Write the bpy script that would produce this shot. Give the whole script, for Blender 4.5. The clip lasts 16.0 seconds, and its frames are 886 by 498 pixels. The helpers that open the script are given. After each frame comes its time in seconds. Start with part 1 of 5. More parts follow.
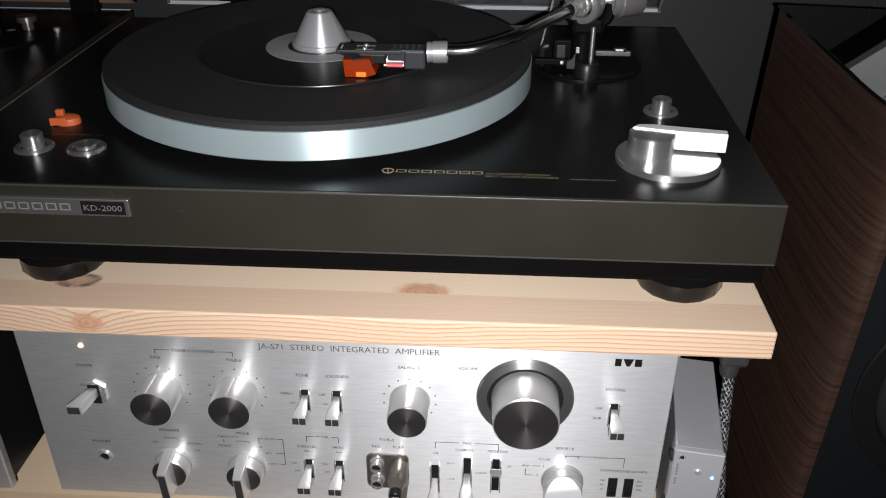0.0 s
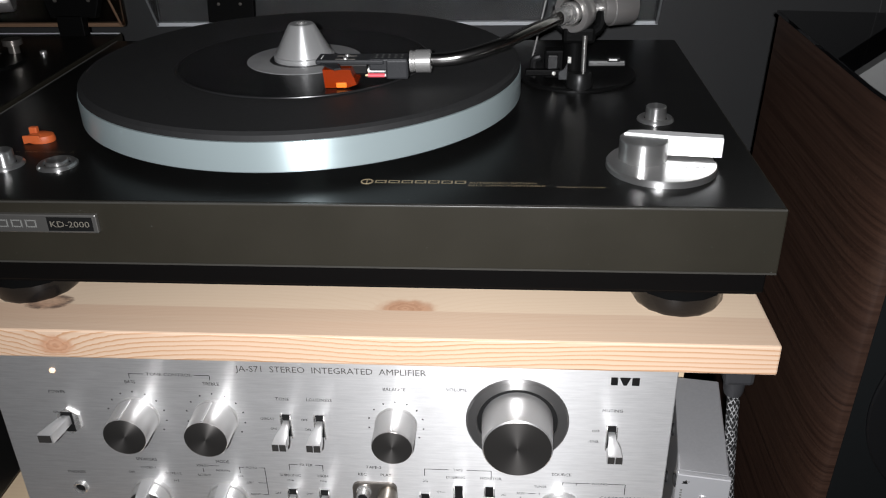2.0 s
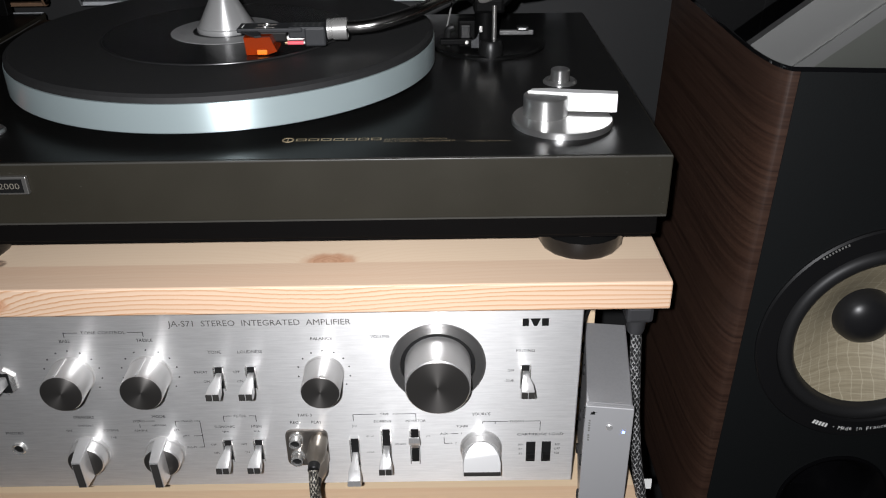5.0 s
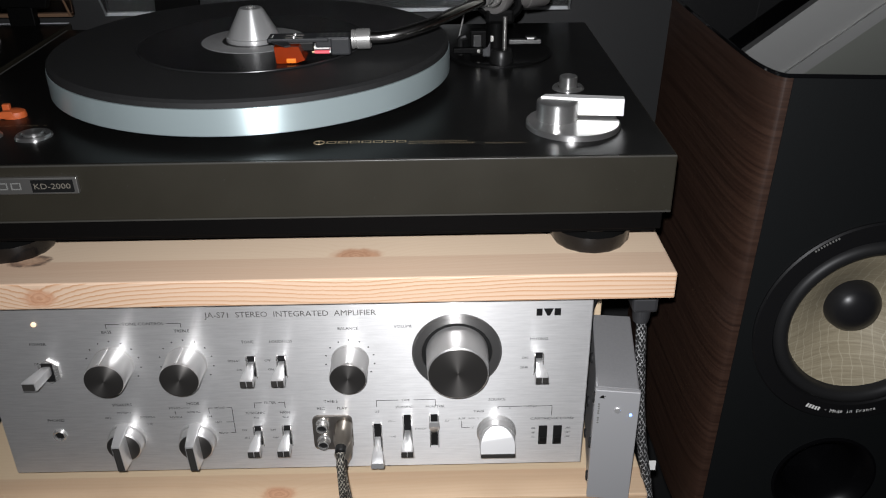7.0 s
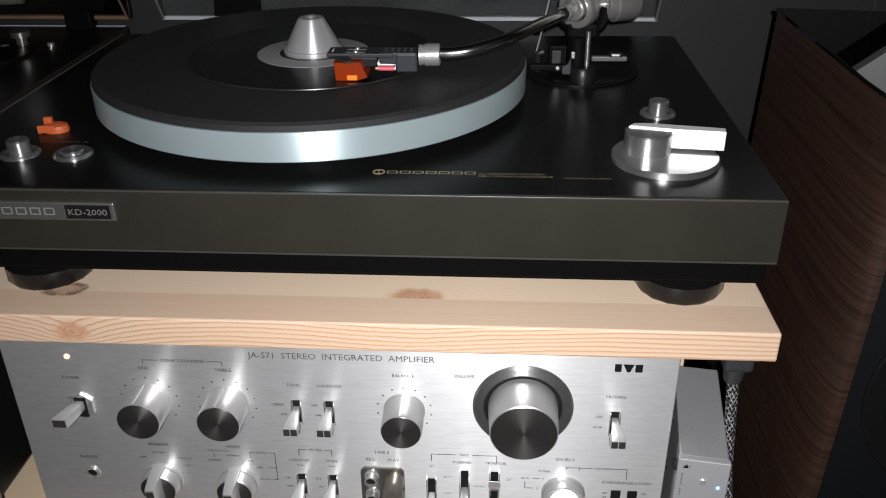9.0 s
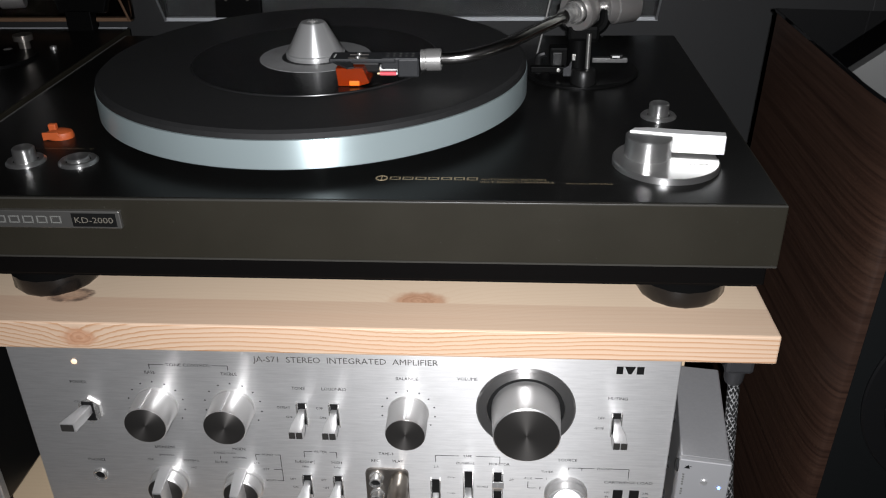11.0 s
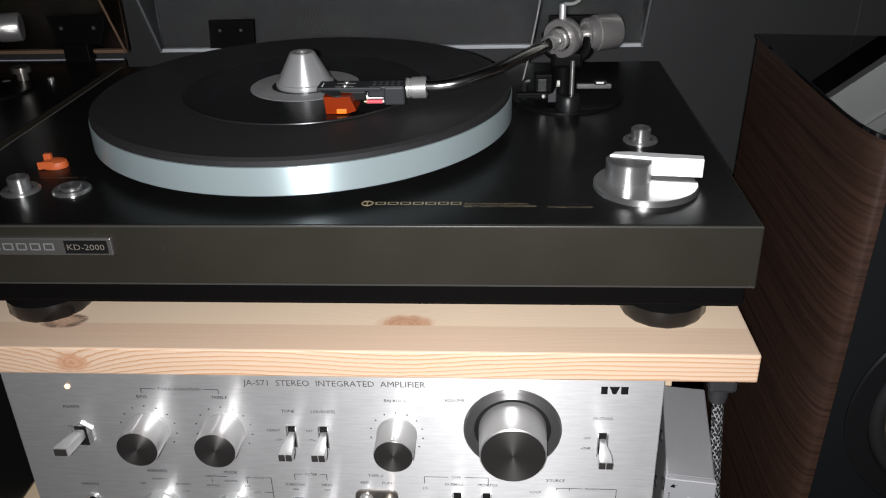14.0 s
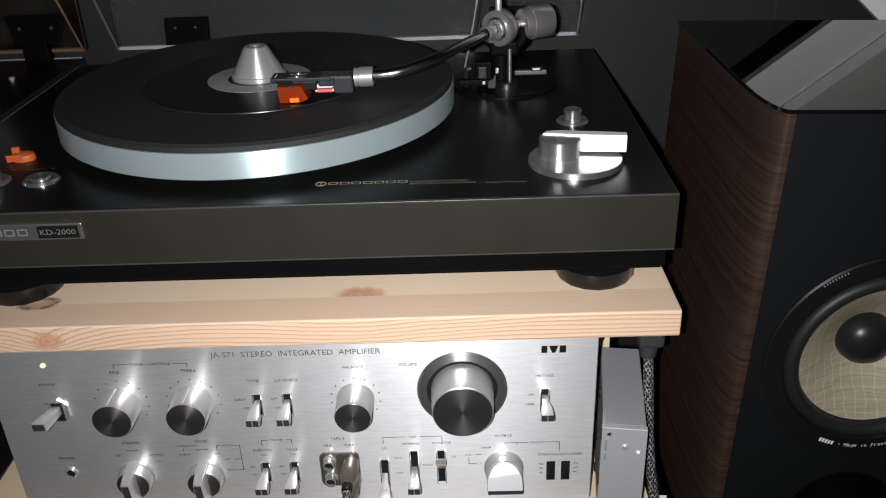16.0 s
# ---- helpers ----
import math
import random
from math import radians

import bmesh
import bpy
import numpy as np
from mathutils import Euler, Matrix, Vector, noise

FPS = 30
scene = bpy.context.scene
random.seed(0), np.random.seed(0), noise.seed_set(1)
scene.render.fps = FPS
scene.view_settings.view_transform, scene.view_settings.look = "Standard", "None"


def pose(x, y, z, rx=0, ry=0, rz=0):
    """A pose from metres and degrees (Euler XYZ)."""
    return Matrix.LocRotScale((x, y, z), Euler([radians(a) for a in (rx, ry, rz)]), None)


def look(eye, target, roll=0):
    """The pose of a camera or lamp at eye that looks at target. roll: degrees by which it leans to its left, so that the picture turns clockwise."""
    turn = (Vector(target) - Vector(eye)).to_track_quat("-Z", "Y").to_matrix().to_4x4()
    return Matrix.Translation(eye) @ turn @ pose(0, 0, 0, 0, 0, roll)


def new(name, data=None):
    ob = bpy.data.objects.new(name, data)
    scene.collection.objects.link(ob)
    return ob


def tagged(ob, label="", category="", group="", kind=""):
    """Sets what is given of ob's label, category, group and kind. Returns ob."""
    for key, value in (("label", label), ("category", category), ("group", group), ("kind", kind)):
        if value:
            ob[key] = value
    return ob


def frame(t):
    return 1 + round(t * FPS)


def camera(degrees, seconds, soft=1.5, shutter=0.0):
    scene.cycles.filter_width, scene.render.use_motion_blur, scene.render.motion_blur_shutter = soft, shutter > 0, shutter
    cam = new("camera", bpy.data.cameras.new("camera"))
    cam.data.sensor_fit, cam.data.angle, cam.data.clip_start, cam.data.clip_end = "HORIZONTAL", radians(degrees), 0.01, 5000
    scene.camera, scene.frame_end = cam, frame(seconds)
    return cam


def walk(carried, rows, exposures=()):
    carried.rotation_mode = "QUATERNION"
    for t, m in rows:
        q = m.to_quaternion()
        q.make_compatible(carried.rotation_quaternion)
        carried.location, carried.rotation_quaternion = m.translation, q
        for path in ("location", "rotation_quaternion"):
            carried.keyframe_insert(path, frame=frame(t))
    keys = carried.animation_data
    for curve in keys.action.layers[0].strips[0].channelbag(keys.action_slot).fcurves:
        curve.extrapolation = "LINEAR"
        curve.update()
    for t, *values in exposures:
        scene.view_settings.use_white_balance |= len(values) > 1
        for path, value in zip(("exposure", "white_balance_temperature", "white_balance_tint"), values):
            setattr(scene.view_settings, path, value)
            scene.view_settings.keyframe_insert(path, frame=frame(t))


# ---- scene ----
cam = camera(54.9, 16.0, soft=1.1)
PATH = [
    (0, (0.091, -0.448, 1.034), (-0.011, 1.276, 0.026), 0.1),
    (0.5, (0.112, -0.453, 1.021), (0.004, 1.278, 0.025), -0.8),
    (1, (0.115, -0.454, 1.023), (-0.002, 1.304, 0.077), -1.0),
    (1.5, (0.117, -0.443, 1.015), (-0.014, 1.32, 0.079), -1.3),
    (2, (0.11, -0.431, 1.01), (-0.033, 1.331, 0.074), -1.3),
    (2.5, (0.106, -0.419, 1.014), (-0.048, 1.337, 0.069), -1.4),
    (3, (0.108, -0.412, 1.013), (-0.048, 1.338, 0.057), -1.5),
    (3.5, (0.107, -0.434, 1.016), (-0.04, 1.316, 0.059), -2.1),
    (4, (0.109, -0.441, 1.022), (-0.024, 1.31, 0.064), -1.9),
    (4.5, (0.125, -0.444, 0.998), (0.077, 1.313, 0.043), -1.0),
    (4.7, (0.127, -0.455, 1.0), (0.106, 1.303, 0.045), -0.8),
    (6.8, (0.104, -0.517, 1.015), (0.129, 1.249, 0.078), -0.9),
    (7, (0.105, -0.513, 1.016), (0.125, 1.253, 0.076), -0.7),
    (7.5, (0.107, -0.483, 1.026), (0.125, 1.279, 0.08), 0.5),
    (8, (0.107, -0.466, 1.013), (0.041, 1.297, 0.071), -0.3),
    (8.5, (0.105, -0.448, 1.01), (-0.012, 1.312, 0.067), -0.6),
    (9, (0.099, -0.445, 1.012), (-0.02, 1.315, 0.069), -0.7),
    (11.5, (0.098, -0.445, 1.023), (-0.021, 1.3, 0.054), -1.2),
    (12, (0.101, -0.45, 1.023), (-0.016, 1.293, 0.049), -1.3),
    (12.5, (0.105, -0.451, 1.024), (-0.017, 1.289, 0.047), -1.3),
    (13, (0.109, -0.451, 1.023), (-0.016, 1.296, 0.059), -1.2),
    (13.5, (0.11, -0.45, 1.025), (-0.022, 1.322, 0.107), -1.4),
    (14, (0.11, -0.454, 1.026), (-0.019, 1.322, 0.115), -1.7),
    (14.5, (0.113, -0.457, 1.026), (-0.018, 1.314, 0.106), -2.1),
    (15, (0.113, -0.461, 1.026), (-0.014, 1.309, 0.102), -2.2),
    (15.5, (0.116, -0.476, 1.029), (0.01, 1.294, 0.102), -2.8),
    (16, (0.121, -0.502, 1.035), (0.082, 1.271, 0.11), -2.2),
]
walk(cam, [(t, look(eye, target, roll)) for t, eye, target, roll in PATH], exposures=[(0.0, -0.02), (3.0, 0.05), (4.5, 0.02), (7.0, -0.20), (8.0, -0.15), (9.0, -0.14), (11.5, -0.17), (12.5, -0.17), (13.5, 0.02), (15.0, 0.05), (16.0, -0.15)])

# ---- light: the torch beside the lens, in a dark room ----
world = bpy.data.worlds.new("world")
world.use_nodes = True
world.node_tree.nodes["Background"].inputs[0].default_value = (0.6, 0.7, 1.0, 1)
world.node_tree.nodes["Background"].inputs[1].default_value = 0.001
scene.world = world
torch = bpy.data.lights.new("torch", "AREA")
torch.shape, torch.size, torch.energy, torch.color = "DISK", 0.010, 3.25, (0.960, 0.966, 1.0)
torch.spread = radians(118)
lamp = new("torch", torch)
lamp.matrix_world = look((0.096, -0.522, 1.042), (0.090, 0.05, 0.720))


# ---- materials ----
def mat(name, color=(0.5, 0.5, 0.5), rough=0.5, metal=0.0, **more):
    m = bpy.data.materials.new(name)
    m.use_nodes = True
    b = m.node_tree.nodes["Principled BSDF"]
    b.inputs["Base Color"].default_value = (*color, 1)
    b.inputs["Roughness"].default_value = rough
    b.inputs["Metallic"].default_value = metal
    if max(color) < 0.06:
        b.inputs["Specular IOR Level"].default_value = 0.32
    for k, v in more.items():
        b.inputs[k.replace("_", " ")].default_value = v
    return m


def nodes_of(m):
    return m.node_tree.nodes, m.node_tree.links, m.node_tree.nodes["Principled BSDF"]


def texco(m, scale=(1, 1, 1), coord="Object"):
    n, l, b = nodes_of(m)
    t, p = n.new("ShaderNodeTexCoord"), n.new("ShaderNodeMapping")
    p.inputs["Scale"].default_value = scale
    l.new(t.outputs[coord], p.inputs[0])
    return p.outputs[0]


def noise_tex(m, vec, scale, detail=4.0, rough=0.55, distort=0.0):
    n, l, b = nodes_of(m)
    t = n.new("ShaderNodeTexNoise")
    t.inputs["Scale"].default_value, t.inputs["Detail"].default_value = scale, detail
    t.inputs["Roughness"].default_value, t.inputs["Distortion"].default_value = rough, distort
    l.new(vec, t.inputs["Vector"])
    return t.outputs[0]


def ramp(m, fac, stops):
    n, l, b = nodes_of(m)
    r = n.new("ShaderNodeValToRGB")
    while len(r.color_ramp.elements) < len(stops):
        r.color_ramp.elements.new(0.5)
    for e, (p, c) in zip(r.color_ramp.elements, stops):
        e.position, e.color = p, (*c, 1) if len(c) == 3 else c
    l.new(fac, r.inputs[0])
    return r.outputs[0]


def mix(m, fac, a, c, mode="MIX"):
    n, l, b = nodes_of(m)
    x = n.new("ShaderNodeMix")
    x.data_type, x.blend_type = "RGBA", mode
    for sock, v in ((x.inputs[0], fac), (x.inputs[6], a), (x.inputs[7], c)):
        if isinstance(v, (int, float)):
            sock.default_value = v
        elif isinstance(v, tuple):
            sock.default_value = (*v, 1)
        else:
            l.new(v, sock)
    return x.outputs[2]


def calc(m, op, a, c=0.0):
    n, l, b = nodes_of(m)
    x = n.new("ShaderNodeMath")
    x.operation = op
    for sock, v in zip(x.inputs, (a, c)):
        if isinstance(v, (int, float)):
            sock.default_value = v
        else:
            l.new(v, sock)
    return x.outputs[0]


def relief(m, height, strength=0.2, distance=0.001):
    n, l, b = nodes_of(m)
    u = n.new("ShaderNodeBump")
    u.inputs["Strength"].default_value, u.inputs["Distance"].default_value = strength, distance
    l.new(height, u.inputs["Height"])
    l.new(u.outputs[0], b.inputs["Normal"])


def feed(m, name, sock):
    n, l, b = nodes_of(m)
    l.new(sock, b.inputs[name])


def spread(m, fac, low, high):
    n, l, b = nodes_of(m)
    r = n.new("ShaderNodeMapRange")
    r.inputs["To Min"].default_value, r.inputs["To Max"].default_value = low, high
    l.new(fac, r.inputs[0])
    return r.outputs[0]


def dusty(m, base, scale=900, amount=0.62, dust=(0.35, 0.34, 0.32)):
    """Sparse dust specks and a faint large-scale mottling on a dark paint."""
    v = texco(m)
    specks = ramp(m, noise_tex(m, v, scale, 1.0), [(amount, (0, 0, 0)), (amount + 0.06, (1, 1, 1))])
    cloud = noise_tex(m, v, 14, 5)
    tone = mix(m, cloud, tuple(c * 0.75 for c in base), tuple(c * 1.3 for c in base))
    feed(m, "Base Color", mix(m, specks, tone, dust))
    return cloud


def tangent(m, axis=None):
    n, l, b = nodes_of(m)
    t = n.new("ShaderNodeTangent")
    t.direction_type = "RADIAL"
    t.axis = axis
    l.new(t.outputs[0], b.inputs["Tangent"])


# brushed aluminium with horizontal grain
M_PANEL = mat("brushed_panel", (0.74, 0.735, 0.73), 0.46, 0.74, Anisotropic=0.80)
v = texco(M_PANEL, (6, 400, 900))
g = noise_tex(M_PANEL, v, 3.0, 5, 0.7)
cl = noise_tex(M_PANEL, texco(M_PANEL), 9, 4)
dash = noise_tex(M_PANEL, texco(M_PANEL, (34, 1, 330)), 1.6, 4, 0.65)
g = mix(M_PANEL, 0.55, g, dash)
feed(M_PANEL, "Base Color", mix(M_PANEL, g, (0.46, 0.455, 0.45), (0.96, 0.955, 0.95)))
feed(M_PANEL, "Roughness", spread(M_PANEL, cl, 0.41, 0.50))
relief(M_PANEL, g, 0.12, 0.0002)
nn, ll, bb = nodes_of(M_PANEL)
tn = nn.new("ShaderNodeCombineXYZ")
tn.inputs[2].default_value = 1.0
ll.new(tn.outputs[0], bb.inputs["Tangent"])

M_KNOB = mat("turned_aluminium", (0.70, 0.69, 0.68), 0.34, 0.78)
g = noise_tex(M_KNOB, texco(M_KNOB, (1, 700, 1)), 4, 2)
feed(M_KNOB, "Roughness", spread(M_KNOB, g, 0.30, 0.42))
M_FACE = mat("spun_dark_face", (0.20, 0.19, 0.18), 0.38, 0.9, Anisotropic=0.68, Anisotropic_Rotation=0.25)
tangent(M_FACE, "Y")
M_CHROME = mat("chrome", (0.66, 0.65, 0.63), 0.26, 0.75)
g = noise_tex(M_CHROME, texco(M_CHROME), 60, 3)
feed(M_CHROME, "Roughness", spread(M_CHROME, g, 0.18, 0.32))
M_DARKCHROME = mat("smoked_chrome", (0.30, 0.275, 0.25), 0.28, 0.85)
M_BRONZE = mat("worn_nickel", (0.42, 0.38, 0.33), 0.28, 1.0)
M_LEVER = mat("satin_lever", (0.74, 0.735, 0.73), 0.36, 0.7)
M_CONE = mat("satin_turned_aluminium", (0.62, 0.62, 0.615), 0.38, 0.66, Anisotropic=0.8, Anisotropic_Rotation=0.25)
tangent(M_CONE, "Z")
M_LEVERTIP = mat("dark_lever_tip", (0.05, 0.047, 0.044), 0.4, 0.3)
M_INK = mat("printed_ink", (0.012, 0.012, 0.012), 0.9, Specular_IOR_Level=0.0)
M_GOLD = mat("gold_print", (0.40, 0.32, 0.20), 0.45, 0.4)
M_PALEPRINT = mat("pale_print", (0.75, 0.75, 0.73), 0.6)
M_GREYPRINT = mat("grey_print", (0.16, 0.16, 0.15), 0.6)
M_BLACK = mat("black_plastic", (0.008, 0.008, 0.008), 0.36)
M_SLOT = mat("slot_black", (0.004, 0.004, 0.004), 0.8)
M_RUBBER = mat("black_rubber", (0.016, 0.016, 0.017), 0.7)
relief(M_RUBBER, noise_tex(M_RUBBER, texco(M_RUBBER), 1200, 2), 0.2, 0.0003)

M_PLINTH = mat("plinth_vinyl", (0.032, 0.030, 0.026), 0.42)
c = dusty(M_PLINTH, (0.0194, 0.0172, 0.0122), 640, 0.772, (0.12, 0.125, 0.115))
feed(M_PLINTH, "Roughness", spread(M_PLINTH, c, 0.38, 0.52))
relief(M_PLINTH, noise_tex(M_PLINTH, texco(M_PLINTH, (1, 4, 4)), 700, 3), 0.12, 0.0002)
M_DECK = mat("deck_black", (0.010, 0.010, 0.010), 0.30, Specular_IOR_Level=0.26)
c = dusty(M_DECK, (0.0050, 0.0049, 0.0047), 560, 0.765, (0.13, 0.13, 0.13))
feed(M_DECK, "Roughness", spread(M_DECK, c, 0.26, 0.38))
relief(M_DECK, noise_tex(M_DECK, texco(M_DECK, (1, 5, 5)), 500, 3), 0.06, 0.0002)
# paler than the plinth: the bright line along its front edges, put into colour
M_EDGE = mat("plinth_edge_highlight", (0.042, 0.040, 0.035), 0.38)
# pale colour stands for light caught on the left top edge
M_SIDEEDGE = mat("plinth_side_highlight", (0.11, 0.107, 0.10), 0.36)
M_HINGE = mat("hinge_black", (0.0028, 0.0028, 0.0028), 0.5, Specular_IOR_Level=0.06)
M_FOOT = mat("foot_black", (0.005, 0.005, 0.005), 0.16, Specular_IOR_Level=0.4)
M_UNDER = mat("plinth_base", (0.0034, 0.0031, 0.0030), 0.42, Specular_IOR_Level=0.06)
# darker copy of M_ACRYLEDGE; the cheek edges get less light, put into colour
M_CHEEK = mat("less_lit_acrylic_edge", (0.20, 0.205, 0.21), 0.3, Transmission_Weight=0.4, IOR=1.3)

M_RIM = mat("platter_rim", (0.44, 0.525, 0.535), 0.40, 0.52, Anisotropic=0.9, Anisotropic_Rotation=0.25)
tangent(M_RIM, "Z")
g = noise_tex(M_RIM, texco(M_RIM, (1, 1, 60)), 22, 3)
feed(M_RIM, "Roughness", spread(M_RIM, g, 0.38, 0.44))
M_MAT = mat("platter_mat_rubber", (0.022, 0.022, 0.023), 0.62)
g = noise_tex(M_MAT, texco(M_MAT), 260, 4)
feed(M_MAT, "Base Color", mix(M_MAT, g, (0.0122, 0.0122, 0.0124), (0.0210, 0.0210, 0.0213)))
relief(M_MAT, g, 0.15, 0.0004)
M_VINYL = mat("vinyl_record", (0.004, 0.004, 0.004), 0.24)
nn, ll, bb = nodes_of(M_VINYL)
w = nn.new("ShaderNodeTexWave")
w.wave_type, w.rings_direction = "RINGS", "Z"
w.inputs["Scale"].default_value, w.inputs["Distortion"].default_value = 260, 0.6
ll.new(texco(M_VINYL), w.inputs[0])
relief(M_VINYL, w.outputs[1], 0.05, 0.0001)
M_LABEL = mat("record_label_grey", (0.30, 0.30, 0.30), 0.45)
g = noise_tex(M_LABEL, texco(M_LABEL), 45, 4)
feed(M_LABEL, "Base Color", mix(M_LABEL, g, (0.19, 0.19, 0.192), (0.29, 0.29, 0.285)))
M_ORANGE = mat("amber_plastic", (0.46, 0.048, 0.003), 0.18, Transmission_Weight=0.55, IOR=1.49)
M_ORANGEFELT = mat("orange_plastic", (0.50, 0.10, 0.025), 0.5)
g = noise_tex(M_ORANGEFELT, texco(M_ORANGEFELT), 300, 3)
relief(M_ORANGEFELT, g, 0.2, 0.0004)
M_WHITEWIRE = mat("white_wire", (0.8, 0.8, 0.78), 0.4)
M_REDWIRE = mat("pink_red_wire", (0.75, 0.10, 0.13), 0.4)
M_BEIGE = mat("brass_pin", (0.6, 0.48, 0.28), 0.3, 0.9)


def pine(name, knots, light, dark, top):
    """Pine board: growth lines along x, two tones of stave, and round knots at the places given."""
    m = mat(name, light, 0.48)
    n, l, b = nodes_of(m)
    co = n.new("ShaderNodeTexCoord")
    sep = n.new("ShaderNodeSeparateXYZ")
    l.new(co.outputs["Object"], sep.inputs[0])
    across = calc(m, "ADD", sep.outputs[1], calc(m, "MULTIPLY", sep.outputs[2], 1.15))
    warp = noise_tex(m, texco(m, (3.0, 14, 14)), 1.6, 3)
    across = calc(m, "ADD", across, calc(m, "MULTIPLY", calc(m, "SUBTRACT", warp, 0.5), 0.013))
    knotmask, knotrings, ringpos = None, None, across
    darkmask = None
    stave = n.new("ShaderNodeMapRange")
    stave.inputs["From Min"].default_value, stave.inputs["From Max"].default_value = 0.0095, 0.0105
    l.new(sep.outputs[1], stave.inputs[0])
    for kx, ky, kz, kr, heart in knots:
        dx = calc(m, "MULTIPLY", calc(m, "SUBTRACT", sep.outputs[0], kx), 0.62)
        dy = calc(m, "SUBTRACT", sep.outputs[1], ky)
        dz = calc(m, "SUBTRACT", sep.outputs[2], kz)
        d = calc(m, "SQRT", calc(m, "ADD", calc(m, "MULTIPLY", dx, dx), calc(m, "ADD", calc(m, "MULTIPLY", dy, dy), calc(m, "MULTIPLY", dz, dz))))
        d = calc(m, "ADD", d, calc(m, "MULTIPLY", calc(m, "SUBTRACT", noise_tex(m, texco(m), 130, 3), 0.5), kr * 0.55))
        fall = calc(m, "POWER", 2.718, calc(m, "MULTIPLY", -1.0 / (kr * 2.3), d))
        ringpos = calc(m, "ADD", ringpos, calc(m, "MULTIPLY", fall, kr * 2.3))
        k = n.new("ShaderNodeMapRange")
        k.interpolation_type = "SMOOTHSTEP"
        k.inputs["From Min"].default_value, k.inputs["From Max"].default_value = kr * 1.05, kr * 0.55
        l.new(d, k.inputs[0])
        km = calc(m, "MULTIPLY", k.outputs[0], stave.outputs[0]) if heart == 2 else k.outputs[0]
        rg = calc(m, "MULTIPLY", km, ramp(m, calc(m, "FRACT", calc(m, "MULTIPLY", d, 3.6 / kr)), [(0.0, (0, 0, 0)), (0.8, (1, 1, 1)), (1.0, (0, 0, 0))]))
        knotrings = rg if knotrings is None else calc(m, "MAXIMUM", knotrings, rg)
        knotmask = km if knotmask is None else calc(m, "MAXIMUM", knotmask, km)
        if heart == 1:
            knotmask = calc(m, "MULTIPLY", knotmask, 0.65)
            bark = ramp(m, calc(m, "DIVIDE", d, kr), [(0.0, (0.25, 0.25, 0.25)), (0.45, (0.3, 0.3, 0.3)), (0.72, (1, 1, 1)), (0.85, (0.9, 0.9, 0.9)), (1.0, (0, 0, 0))])
            h = calc(m, "MULTIPLY", bark, ramp(m, noise_tex(m, texco(m, (0.8, 1.6, 1)), 170, 4), [(0.36, (0, 0, 0)), (0.56, (1, 1, 1))]))
            darkmask = h if darkmask is None else calc(m, "MAXIMUM", darkmask, h)
    rings = calc(m, "FRACT", calc(m, "MULTIPLY", ringpos, 270.0))
    late = ramp(m, rings, [(0.0, (0, 0, 0)), (0.55, (0.12, 0.12, 0.12)), (0.9, (1, 1, 1)), (1.0, (0, 0, 0))])
    fine = noise_tex(m, texco(m, (4, 300, 300)), 3.0, 4)
    streak = ramp(m, noise_tex(m, texco(m, (1.1, 90, 90)), 2.4, 5, 0.6, 0.15), [(0.38, (0, 0, 0)), (0.66, (1, 1, 1))])
    broad = noise_tex(m, texco(m, (2.5, 22, 22)), 1.3, 2)
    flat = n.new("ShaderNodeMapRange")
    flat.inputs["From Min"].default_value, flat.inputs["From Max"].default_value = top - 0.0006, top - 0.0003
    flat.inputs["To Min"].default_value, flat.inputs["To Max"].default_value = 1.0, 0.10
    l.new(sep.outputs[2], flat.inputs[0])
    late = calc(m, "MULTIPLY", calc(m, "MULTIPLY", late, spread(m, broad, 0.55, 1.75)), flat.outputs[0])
    col = mix(m, late, light, dark)
    col = mix(m, calc(m, "MULTIPLY", fine, 0.5), col, tuple(x * 0.80 for x in light))
    col = mix(m, calc(m, "MULTIPLY", streak, 0.30), col, (light[0] * 0.86, light[1] * 0.77, light[2] * 0.70))
    pink = ramp(m, noise_tex(m, texco(m, (1.2, 9, 9)), 2.2, 2), [(0.40, (0, 0, 0)), (0.64, (1, 1, 1))])
    col = mix(m, calc(m, "MULTIPLY", pink, 0.36), col, (light[0] * 0.98, light[1] * 0.87, light[2] * 0.83))
    col = mix(m, calc(m, "MULTIPLY", stave.outputs[0], 0.8), col, mix(m, late, (light[0] * 1.08, light[1] * 1.14, light[2] * 1.14), (light[0] * 0.86, light[1] * 0.78, light[2] * 0.66)))
    if knotmask is not None:
        kcol = mix(m, noise_tex(m, texco(m), 190, 4), (0.46, 0.22, 0.12), (0.68, 0.40, 0.25))
        kcol = mix(m, calc(m, "MULTIPLY", knotrings, 0.55), kcol, (0.36, 0.15, 0.07))
        col = mix(m, calc(m, "MULTIPLY", knotmask, 0.86), col, kcol)
    if darkmask is not None:
        col = mix(m, calc(m, "MULTIPLY", darkmask, 0.85), col, (0.10, 0.07, 0.055))
    feed(m, "Base Color", col)
    feed(m, "Roughness", spread(m, fine, 0.42, 0.60))
    relief(m, calc(m, "ADD", late, fine), 0.12, 0.0003)
    return m


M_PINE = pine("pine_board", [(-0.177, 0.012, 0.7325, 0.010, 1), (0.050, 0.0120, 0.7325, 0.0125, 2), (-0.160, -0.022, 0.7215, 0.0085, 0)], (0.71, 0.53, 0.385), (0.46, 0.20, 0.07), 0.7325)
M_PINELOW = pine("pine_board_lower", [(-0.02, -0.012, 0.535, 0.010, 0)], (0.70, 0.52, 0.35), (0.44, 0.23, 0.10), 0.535)

